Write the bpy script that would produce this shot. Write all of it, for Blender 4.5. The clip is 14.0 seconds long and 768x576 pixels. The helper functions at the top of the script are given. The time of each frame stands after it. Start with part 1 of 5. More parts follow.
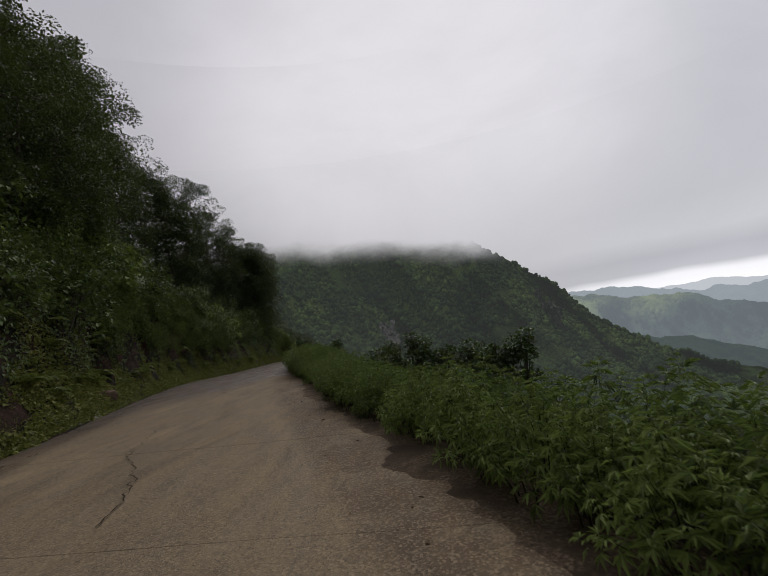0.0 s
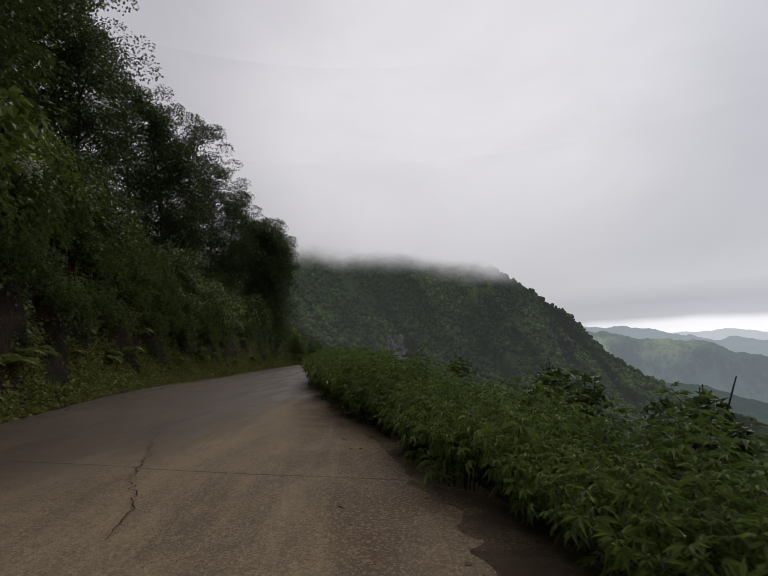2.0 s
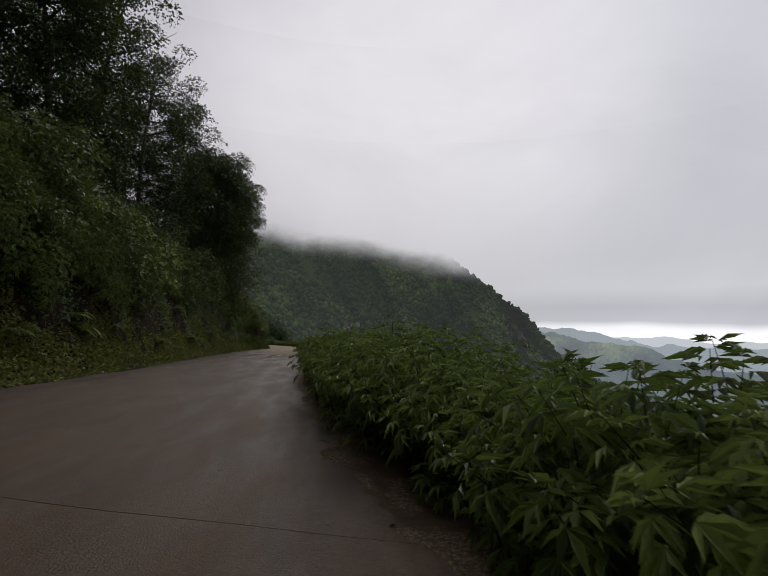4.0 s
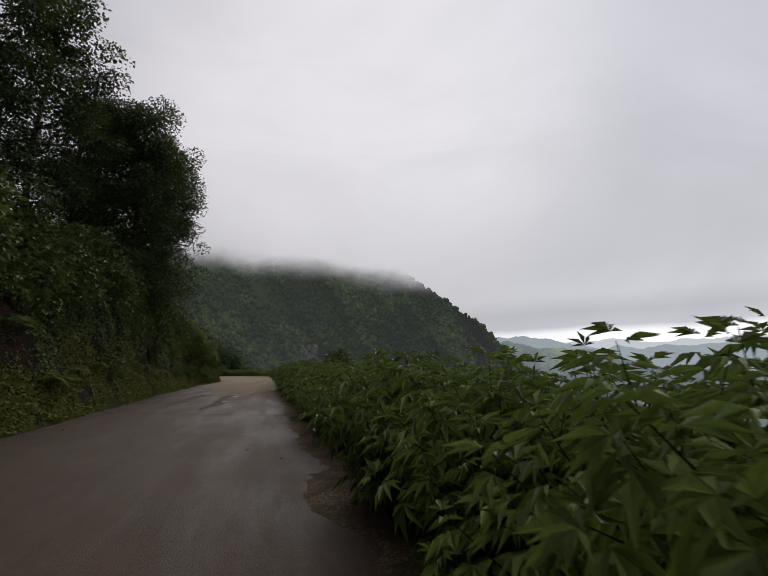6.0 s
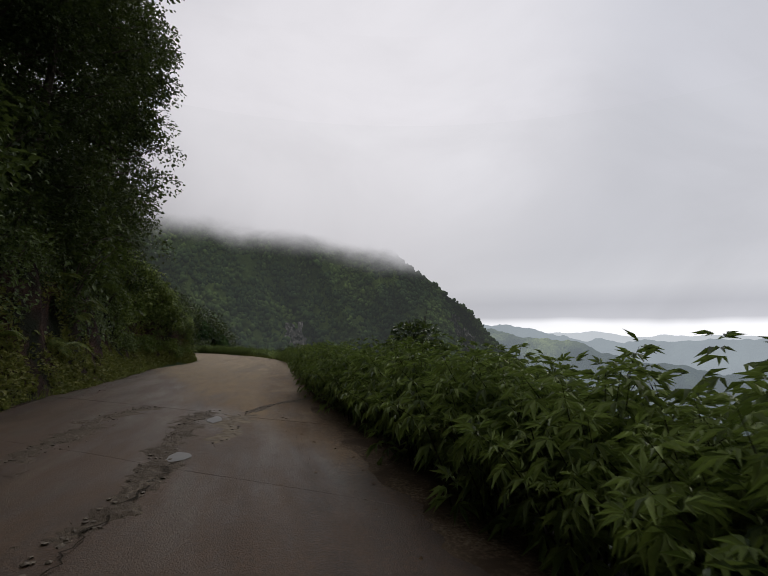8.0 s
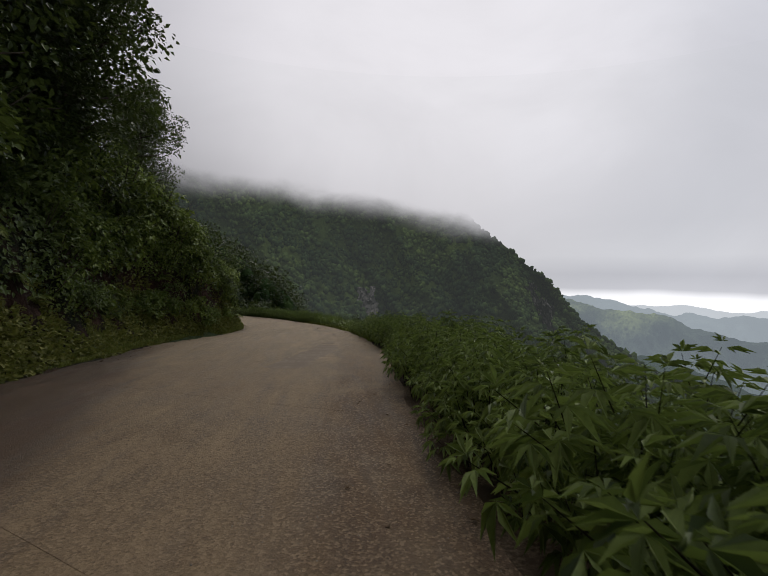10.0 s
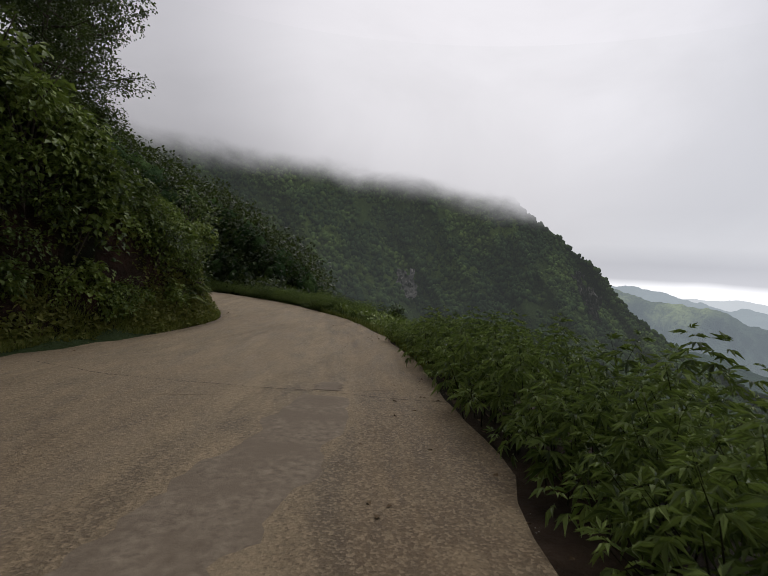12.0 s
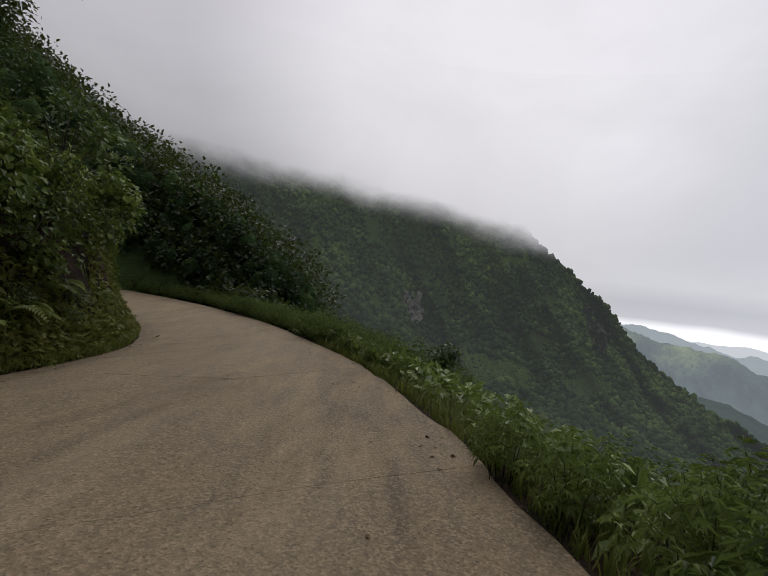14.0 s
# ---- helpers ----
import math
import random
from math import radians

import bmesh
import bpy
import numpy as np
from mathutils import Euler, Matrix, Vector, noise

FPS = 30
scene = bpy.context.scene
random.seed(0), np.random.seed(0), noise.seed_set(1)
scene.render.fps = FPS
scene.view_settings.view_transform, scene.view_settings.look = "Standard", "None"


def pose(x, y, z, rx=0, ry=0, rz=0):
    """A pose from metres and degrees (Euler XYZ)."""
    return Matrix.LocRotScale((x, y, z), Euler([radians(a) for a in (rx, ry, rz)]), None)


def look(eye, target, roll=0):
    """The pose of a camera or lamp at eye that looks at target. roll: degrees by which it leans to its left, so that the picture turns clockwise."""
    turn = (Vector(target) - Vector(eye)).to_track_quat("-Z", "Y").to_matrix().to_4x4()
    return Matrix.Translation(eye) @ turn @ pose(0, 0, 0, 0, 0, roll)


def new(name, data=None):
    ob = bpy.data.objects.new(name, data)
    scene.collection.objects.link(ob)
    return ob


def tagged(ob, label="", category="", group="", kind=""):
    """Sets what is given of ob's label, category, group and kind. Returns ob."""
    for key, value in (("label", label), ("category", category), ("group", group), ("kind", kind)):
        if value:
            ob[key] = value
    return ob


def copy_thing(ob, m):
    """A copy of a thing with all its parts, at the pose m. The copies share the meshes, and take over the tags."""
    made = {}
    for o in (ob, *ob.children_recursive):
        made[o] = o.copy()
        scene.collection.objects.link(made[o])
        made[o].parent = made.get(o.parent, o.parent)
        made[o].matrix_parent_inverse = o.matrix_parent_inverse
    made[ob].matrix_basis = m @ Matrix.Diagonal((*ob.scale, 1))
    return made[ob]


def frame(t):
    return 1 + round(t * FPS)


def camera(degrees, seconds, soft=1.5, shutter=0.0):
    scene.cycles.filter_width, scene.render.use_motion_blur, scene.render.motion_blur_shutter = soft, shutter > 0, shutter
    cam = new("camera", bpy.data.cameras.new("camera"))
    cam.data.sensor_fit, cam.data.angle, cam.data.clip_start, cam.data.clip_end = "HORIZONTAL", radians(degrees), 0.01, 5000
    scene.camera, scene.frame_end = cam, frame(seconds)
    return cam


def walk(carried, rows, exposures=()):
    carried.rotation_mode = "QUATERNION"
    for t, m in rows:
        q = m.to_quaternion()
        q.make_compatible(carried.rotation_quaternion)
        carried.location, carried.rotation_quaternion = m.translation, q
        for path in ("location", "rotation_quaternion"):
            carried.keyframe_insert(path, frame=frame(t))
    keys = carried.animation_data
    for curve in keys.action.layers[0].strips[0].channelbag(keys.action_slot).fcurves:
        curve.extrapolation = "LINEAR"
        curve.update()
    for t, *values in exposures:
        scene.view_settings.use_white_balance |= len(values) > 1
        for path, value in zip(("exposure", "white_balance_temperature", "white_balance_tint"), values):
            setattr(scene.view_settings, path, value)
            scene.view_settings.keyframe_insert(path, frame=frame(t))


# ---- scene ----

def view(x, y, z, yaw, pitch, roll):
    """Camera pose from its place, heading, tilt and lean."""
    return pose(x, y, z, 0, 0, yaw) @ pose(0, 0, 0, 90 + pitch) @ pose(0, 0, 0, 0, 0, roll)


cam = camera(76.0, 14.0, soft=0.8, shutter=0.05)
PATH = [
    (0.0, view(0.000, 0.000, 1.640, -3.37, 5.67, -8.02)),
    (0.5, view(-0.930, 4.286, 1.653, -4.44, 8.08, -1.11)),
    (1.0, view(-1.872, 8.528, 1.631, -1.97, 9.56, -1.55)),
    (1.5, view(-2.801, 12.737, 1.639, -1.97, 7.48, -0.53)),
    (2.0, view(-3.612, 16.887, 1.653, -2.28, 7.35, -1.55)),
    (2.5, view(-4.340, 21.152, 1.665, -2.87, 6.89, -3.58)),
    (3.0, view(-5.120, 25.453, 1.646, -1.71, 6.88, -3.30)),
    (3.5, view(-6.007, 29.703, 1.658, -4.71, 6.41, -3.80)),
    (4.0, view(-6.795, 33.858, 1.652, -7.33, 6.03, 1.99)),
    (4.2, view(-7.042, 35.522, 1.651, -9.09, 6.98, 3.00)),
    (4.7, view(-7.524, 39.690, 1.650, -10.04, 7.29, 1.69)),
    (5.2, view(-7.825, 43.866, 1.650, -10.98, 7.59, 0.38)),
    (5.8, view(-8.066, 48.874, 1.645, -12.35, 8.03, -1.51)),
    (6.3, view(-8.310, 53.028, 1.630, -13.29, 8.34, -2.82)),
    (6.5, view(-8.428, 54.685, 1.627, -13.41, 8.24, -3.35)),
    (7.0, view(-8.787, 58.779, 1.638, -13.43, 6.43, -1.03)),
    (7.5, view(-9.112, 62.740, 1.671, -13.98, 6.33, 0.96)),
    (8.0, view(-9.334, 66.414, 1.660, -14.37, 6.13, 0.78)),
    (8.5, view(-9.434, 69.931, 1.650, -14.66, 5.60, 3.04)),
    (9.0, view(-9.348, 73.431, 1.651, -10.78, 3.48, -2.57)),
    (9.2, view(-9.285, 74.819, 1.649, -8.83, 2.67, 1.70)),
    (9.7, view(-9.099, 78.230, 1.648, -7.12, 2.18, 2.36)),
    (10.2, view(-8.891, 81.518, 1.650, -5.40, 1.70, 3.01)),
    (10.8, view(-8.666, 85.283, 1.672, -2.92, 0.99, 3.96)),
    (11.3, view(-8.554, 88.265, 1.720, -1.20, 0.51, 4.61)),
    (11.5, view(-8.530, 89.432, 1.720, -1.41, 0.47, 4.87)),
    (12.0, view(-8.474, 92.274, 1.673, -1.78, -0.41, 4.87)),
    (12.5, view(-8.627, 94.657, 1.647, -3.51, 1.41, 6.96)),
    (13.0, view(-8.789, 96.824, 1.613, -3.49, 2.17, 10.64)),
    (13.5, view(-9.012, 99.195, 1.560, -1.83, 2.19, 10.97)),
    (14.0, view(-9.149, 101.441, 1.563, -0.83, 1.92, 8.98)),
]
EXPOSURES = [(0.0, -0.06), (6.5, 0.0), (9.0, 0.0), (11.5, 0.14), (12.5, 0.13), (14.0, 0.09)]
walk(cam, PATH, EXPOSURES)

rng = np.random.default_rng(7)
CENTRE = Vector((-8.0, 60.0, 1.6))


# ---------------------------------------------------------------- node helpers
class Net:
    """Short hand for building node trees."""

    def __init__(self, tree):
        self.t = tree

    def n(self, kind, **props):
        node = self.t.nodes.new(kind)
        for k, v in props.items():
            if k == "blend":
                node.blend_type = v
            elif k == "op":
                node.operation = v
            elif k == "dtype":
                node.data_type = v
            elif k == "sky":
                node.sky_type = v
            elif k == "feature":
                node.feature = v
        return node

    def link(self, a, b):
        self.t.links.new(a, b)

    def put(self, socket, v):
        if isinstance(v, bpy.types.NodeSocket):
            self.t.links.new(v, socket)
        elif isinstance(v, (tuple, list)) and len(v) == 3 and socket.type == "RGBA":
            socket.default_value = (*v, 1)
        else:
            socket.default_value = v

    def math(self, op, a, b=0.0, clamp=False):
        m = self.n("ShaderNodeMath", op=op)
        m.use_clamp = clamp
        self.put(m.inputs[0], a)
        self.put(m.inputs[1], b)
        return m.outputs[0]

    def mix(self, fac, a, b, blend="MIX"):
        m = self.n("ShaderNodeMixRGB", blend=blend)
        self.put(m.inputs[0], fac)
        self.put(m.inputs[1], a)
        self.put(m.inputs[2], b)
        return m.outputs[0]

    def noise(self, vec, scale, detail=3.0, rough=0.55, distort=0.0):
        m = self.n("ShaderNodeTexNoise")
        if vec is not None:
            self.link(vec, m.inputs["Vector"])
        m.inputs["Scale"].default_value = scale
        m.inputs["Detail"].default_value = detail
        m.inputs["Roughness"].default_value = rough
        m.inputs["Distortion"].default_value = distort
        return m.outputs["Fac"]

    def span(self, v, a, b, c=0.0, d=1.0, smooth=True):
        m = self.n("ShaderNodeMapRange")
        m.interpolation_type = "SMOOTHSTEP" if smooth else "LINEAR"
        self.put(m.inputs[0], v)
        for i, q in enumerate((a, b, c, d)):
            m.inputs[i + 1].default_value = q
        return m.outputs[0]

    def ramp(self, v, stops):
        m = self.n("ShaderNodeValToRGB")
        self.put(m.inputs[0], v)
        el = m.color_ramp.elements
        while len(el) < len(stops):
            el.new(0.5)
        for e, (p, c) in zip(el, stops):
            e.position, e.color = p, (*c, 1)
        return m.outputs[0]

    def scaled(self, vec, x, y, z):
        m = self.n("ShaderNodeVectorMath", op="MULTIPLY")
        self.link(vec, m.inputs[0])
        m.inputs[1].default_value = (x, y, z)
        return m.outputs[0]

    def bump(self, height, strength, dist):
        m = self.n("ShaderNodeBump")
        m.inputs["Strength"].default_value = strength
        m.inputs["Distance"].default_value = dist
        self.link(height, m.inputs["Height"])
        return m.outputs[0]


def material(name):
    m = bpy.data.materials.new(name)
    m.use_nodes = True
    m.node_tree.nodes.clear()
    net = Net(m.node_tree)
    out = net.n("ShaderNodeOutputMaterial")
    return m, net, out


# ---------------------------------------------------------------- sky, sun
def sky_group():
    """Overcast sky as a colour by direction: bright strip over the horizon, grey bank above, lighter cloud overhead."""
    g = bpy.data.node_groups.new("overcast", "ShaderNodeTree")
    g.interface.new_socket("Way", in_out="INPUT", socket_type="NodeSocketVector")
    g.interface.new_socket("Color", in_out="OUTPUT", socket_type="NodeSocketColor")
    net = Net(g)
    gi, go = net.n("NodeGroupInput"), net.n("NodeGroupOutput")
    nrm = net.n("ShaderNodeVectorMath", op="NORMALIZE")
    net.link(gi.outputs[0], nrm.inputs[0])
    way = nrm.outputs[0]
    sep = net.n("ShaderNodeSeparateXYZ")
    net.link(way, sep.inputs[0])
    z = sep.outputs[2]
    flat = net.scaled(way, 1.0, 1.0, 1.5)
    warp = net.noise(flat, 2.2, 4, 0.5)
    zz = net.math("ADD", z, net.math("MULTIPLY", net.math("SUBTRACT", warp, 0.5), 0.05))
    open_side = net.ramp(net.math("MULTIPLY", zz, 1.0), [
        (0.0, (0.86, 0.89, 0.92)), (0.012, (1.06, 1.07, 1.08)), (0.034, (1.0, 1.01, 1.02)), (0.047, (0.56, 0.57, 0.60)),
        (0.075, (0.50, 0.51, 0.54)), (0.11, (0.60, 0.61, 0.63)), (0.17, (0.56, 0.57, 0.595)), (0.30, (0.59, 0.60, 0.63)), (0.6, (0.57, 0.585, 0.62)), (0.75, (0.80, 0.81, 0.84)), (1.0, (1.55, 1.56, 1.60))])
    hill_side = net.ramp(zz, [
        (0.0, (0.20, 0.205, 0.215)), (0.14, (0.235, 0.232, 0.238)), (0.20, (0.33, 0.325, 0.335)), (0.28, (0.42, 0.415, 0.43)), (0.40, (0.47, 0.465, 0.485)), (0.6, (0.50, 0.50, 0.53)), (0.75, (0.80, 0.81, 0.84)), (1.0, (1.55, 1.56, 1.60))])
    side = net.span(sep.outputs[0], -0.02, 0.56)
    col = net.mix(side, hill_side, open_side)
    glow = net.n("ShaderNodeVectorMath", op="DOT_PRODUCT")
    net.link(way, glow.inputs[0])
    glow.inputs[1].default_value = Vector((0.16, 0.86, 0.46)).normalized()
    gl = net.span(glow.outputs["Value"], 0.85, 1.0)
    col = net.mix(net.math("MULTIPLY", gl, 0.76), col, (0.83, 0.82, 0.83))
    moved = net.n("ShaderNodeVectorMath", op="ADD")
    net.link(flat, moved.inputs[0])
    moved.inputs[1].default_value = (3.7, 1.9, 5.2)
    soft = net.noise(moved.outputs[0], 2.0, 6, 0.55, 0.8)
    tone = net.span(soft, 0.28, 0.72, 0.94, 1.07)
    # unseen sky behind the road's start is dimmed to darken plants' near sides
    tone = net.math("MULTIPLY", tone, net.span(sep.outputs[1], -0.65, 0.40, 0.36, 1.0))
    tinted = net.n("ShaderNodeVectorMath", op="SCALE")
    net.link(net.mix(1.0, col, (1.0, 0.988, 1.02), "MULTIPLY"), tinted.inputs[0])
    net.link(tone, tinted.inputs["Scale"])
    net.link(tinted.outputs[0], go.inputs[0])
    return g


OVERCAST = sky_group()
world = bpy.data.worlds.new("world")
scene.world = world
world.use_nodes = True
wt = world.node_tree
wt.nodes.clear()
wn = Net(wt)
w_out, w_bg, w_sky_bg, w_add = wn.n("ShaderNodeOutputWorld"), wn.n("ShaderNodeBackground"), wn.n("ShaderNodeBackground"), wn.n("ShaderNodeAddShader")
w_tc, w_grp, w_sky = wn.n("ShaderNodeTexCoord"), wn.n("ShaderNodeGroup"), wn.n("ShaderNodeTexSky", sky="NISHITA")
w_grp.node_tree = OVERCAST
w_sky.sun_disc = False
w_sky.sun_elevation, w_sky.sun_rotation = radians(48), radians(12)
wn.link(w_tc.outputs["Generated"], w_grp.inputs[0])
wn.link(w_grp.outputs[0], w_bg.inputs[0])
wn.link(w_sky.outputs[0], w_sky_bg.inputs[0])
w_bg.inputs[1].default_value = 1.0
w_sky_bg.inputs[1].default_value = 0.001
wn.link(w_bg.outputs[0], w_add.inputs[0])
wn.link(w_sky_bg.outputs[0], w_add.inputs[1])
wn.link(w_add.outputs[0], w_out.inputs[0])

sun = new("sun", bpy.data.lights.new("sun", "SUN"))
sun.data.energy, sun.data.angle, sun.data.color = 0.6, radians(30), (1.0, 0.96, 0.9)
sun.matrix_world = look((0.13 * 60 - 8, 0.7 * 60 + 60, 0.75 * 60), (-8, 60, 0))


# ---------------------------------------------------------------- materials
def leaf_material(name, dark, light, rough=0.45, through_light=0.25, patch_scale=0.9, gloss=0.2, patchy=0.5, glow=(0.19, 0.25, 0.05)):
    m, net, out = material(name)
    geo, info = net.n("ShaderNodeNewGeometry"), net.n("ShaderNodeObjectInfo")
    tc = net.n("ShaderNodeTexCoord")
    patch = net.noise(tc.outputs["Object"], patch_scale, 3)
    v = net.math("ADD", net.math("MULTIPLY", geo.outputs["Random Per Island"], 0.6), net.math("MULTIPLY", patch, patchy))
    v = net.math("ADD", v, net.math("MULTIPLY", net.math("SUBTRACT", info.outputs["Random"], 0.5), 0.35))
    col = net.mix(net.span(v, 0.15, 0.45 + patchy), dark, light)
    fine = net.noise(tc.outputs["Object"], 35, 2)
    col = net.mix(net.span(fine, 0.45, 0.75, 0.0, 0.35), col, tuple(c * 0.6 for c in dark))
    p, tr, mx = net.n("ShaderNodeBsdfPrincipled"), net.n("ShaderNodeBsdfTranslucent"), net.n("ShaderNodeMixShader")
    net.link(col, p.inputs["Base Color"])
    p.inputs["Roughness"].default_value = rough
    p.inputs["Specular IOR Level"].default_value = gloss
    net.link(net.mix(0.5, col, glow), tr.inputs["Color"])
    mx.inputs[0].default_value = through_light
    net.link(p.outputs[0], mx.inputs[1])
    net.link(tr.outputs[0], mx.inputs[2])
    net.link(mx.outputs[0], out.inputs[0])
    return m


def surface(name, stops, scale, rough=0.85, bump=0.4, dist=0.05, second=None, second_scale=0.3):
    """A matt natural surface: coarse and fine noise over a colour ramp, with relief."""
    m, net, out = material(name)
    tc = net.n("ShaderNodeTexCoord")
    vec = tc.outputs["Object"]
    a = net.noise(vec, scale, 8, 0.62, 0.3)
    col = net.ramp(net.span(a, 0.28, 0.72, smooth=False), stops)
    if second:
        b = net.noise(vec, second_scale, 4, 0.6, 0.5)
        col = net.mix(net.span(b, 0.42, 0.62), col, second)
    p = net.n("ShaderNodeBsdfPrincipled")
    net.link(col, p.inputs["Base Color"])
    p.inputs["Roughness"].default_value = rough
    p.inputs["Specular IOR Level"].default_value = 0.15
    net.link(net.bump(net.noise(vec, scale * 4, 8, 0.7), bump, dist), p.inputs["Normal"])
    net.link(p.outputs[0], out.inputs[0])
    return m


def road_material():
    """Worn brown-grey concrete with exposed grit, stains, tyre lines, and a film of water in the shaded stretch."""
    m, net, out = material("worn_concrete")
    geo, info = net.n("ShaderNodeNewGeometry"), net.n("ShaderNodeObjectInfo")
    pos = geo.outputs["Position"]
    uv = net.n("ShaderNodeUVMap")
    sep = net.n("ShaderNodeSeparateXYZ")
    net.link(uv.outputs[0], sep.inputs[0])
    across, along = sep.outputs[0], sep.outputs[1]
    flow = net.scaled(pos, 1.0, 0.2, 1.0)
    big = net.noise(flow, 0.5, 5, 0.6, 0.6)
    mid = net.noise(flow, 2.6, 6, 0.65, 0.3)
    grit = net.n("ShaderNodeTexVoronoi")
    net.link(pos, grit.inputs["Vector"])
    grit.inputs["Scale"].default_value = 46
    fine = net.noise(pos, 60, 4, 0.7)
    col = net.ramp(net.span(mid, 0.34, 0.66, smooth=False), [(0.0, (0.125, 0.103, 0.071)), (0.45, (0.220, 0.182, 0.128)), (1.0, (0.328, 0.277, 0.202))])
    col = net.mix(net.span(big, 0.40, 0.66, 0.0, 0.6), col, (0.185, 0.146, 0.102))
    col = net.mix(net.span(info.outputs["Random"], 0.0, 1.0, 0.0, 0.30), col, (0.27, 0.226, 0.168))
    # earth washed on to both edges
    edge = net.math("MAXIMUM", net.span(across, 0.74, 0.97), net.span(across, 0.16, 0.0))
    dirt = net.math("MULTIPLY", net.span(edge, 0.0, 0.55), net.span(net.noise(pos, 0.9, 5, 0.6), 0.22, 0.55))
    dirt = net.math("MULTIPLY", dirt, net.span(along, 90.0, 101.0, 1.0, 0.35))
    col = net.mix(dirt, col, net.ramp(mid, [(0.3, (0.07, 0.052, 0.036)), (0.7, (0.17, 0.125, 0.084))]))
    col = net.mix(net.span(grit.outputs["Color"], 0.45, 0.95, 0.0, 0.55), col, (0.44, 0.37, 0.28))
    col = net.mix(net.span(grit.outputs["Color"], 0.35, 0.05, 0.0, 0.45), col, (0.07, 0.055, 0.04))
    coarse = net.noise(pos, 17, 3, 0.6)
    col = net.mix(net.span(coarse, 0.52, 0.68, 0.0, 0.35), col, (0.11, 0.09, 0.068))
    pits = net.span(fine, 0.56, 0.70, 0.0, 0.75)
    col = net.mix(pits, col, (0.085, 0.068, 0.05))
    # old stains and patched places
    stain = net.noise(net.scaled(pos, 1, 0.16, 1), 0.9, 6, 0.65, 1.2)
    col = net.mix(net.span(stain, 0.52, 0.68, 0.0, 0.4), col, net.mix(1.0, col, (0.5, 0.46, 0.42), "MULTIPLY"))
    pale = net.noise(net.scaled(pos, 1, 0.12, 1), 1.4, 5, 0.6, 0.8)
    col = net.mix(net.span(pale, 0.50, 0.70, 0.0, 0.25), col, (0.33, 0.285, 0.225))
    # water film: the foot of the bank, then the whole width, then drying out
    wob = net.math("MULTIPLY", net.math("SUBTRACT", net.noise(net.scaled(pos, 1, 0.2, 1), 0.6, 8, 0.62), 0.5), 0.6)
    def tone(v):
        return (v, v, v)
    reach = net.ramp(net.math("DIVIDE", along, 140.0), [(p, tone(v)) for p, v in ((0.0, 0.02), (0.10, 0.10), (0.15, 0.28), (0.20, 0.55), (0.25, 0.80), (0.29, 1.25), (0.51, 1.25), (0.545, 1.0), (0.58, 0.62), (0.64, 0.34), (0.70, 0.12), (0.73, -0.2))])
    damp = net.ramp(net.math("DIVIDE", along, 140.0), [(p, tone(v)) for p, v in ((0.0, 0.5), (0.3, 0.8), (0.5, 0.95), (0.6, 0.85), (0.66, 0.6), (0.72, 0.40), (0.76, 0.36))])
    col = net.mix(damp, col, net.mix(1.0, col, (0.54, 0.455, 0.375), "MULTIPLY"))
    wet = net.span(net.math("SUBTRACT", net.math("ADD", reach, wob), across), -0.10, 0.15)
    col = net.mix(wet, col, net.mix(1.0, col, (0.33, 0.25, 0.185), "MULTIPLY"))
    col = net.mix(1.0, col, (1.0, 0.955, 0.85), "MULTIPLY")
    p = net.n("ShaderNodeBsdfPrincipled")
    net.link(col, p.inputs["Base Color"])
    net.link(net.span(wet, 0.0, 1.0, 0.25, 0.31), p.inputs["Specular IOR Level"])
    dry_rough = net.span(mid, 0.3, 0.7, 0.72, 0.92)
    wet_rough = net.span(net.noise(flow, 1.3, 4), 0.35, 0.65, 0.44, 0.66)
    rr = net.mix(wet, dry_rough, wet_rough)
    net.link(rr, p.inputs["Roughness"])
    h = net.math("ADD", net.math("MULTIPLY", grit.outputs["Distance"], 0.35), net.math("ADD", fine, net.math("MULTIPLY", mid, 0.45)))
    net.link(net.bump(h, 0.6, 0.02), p.inputs["Normal"])
    net.link(p.outputs[0], out.inputs[0])
    return m


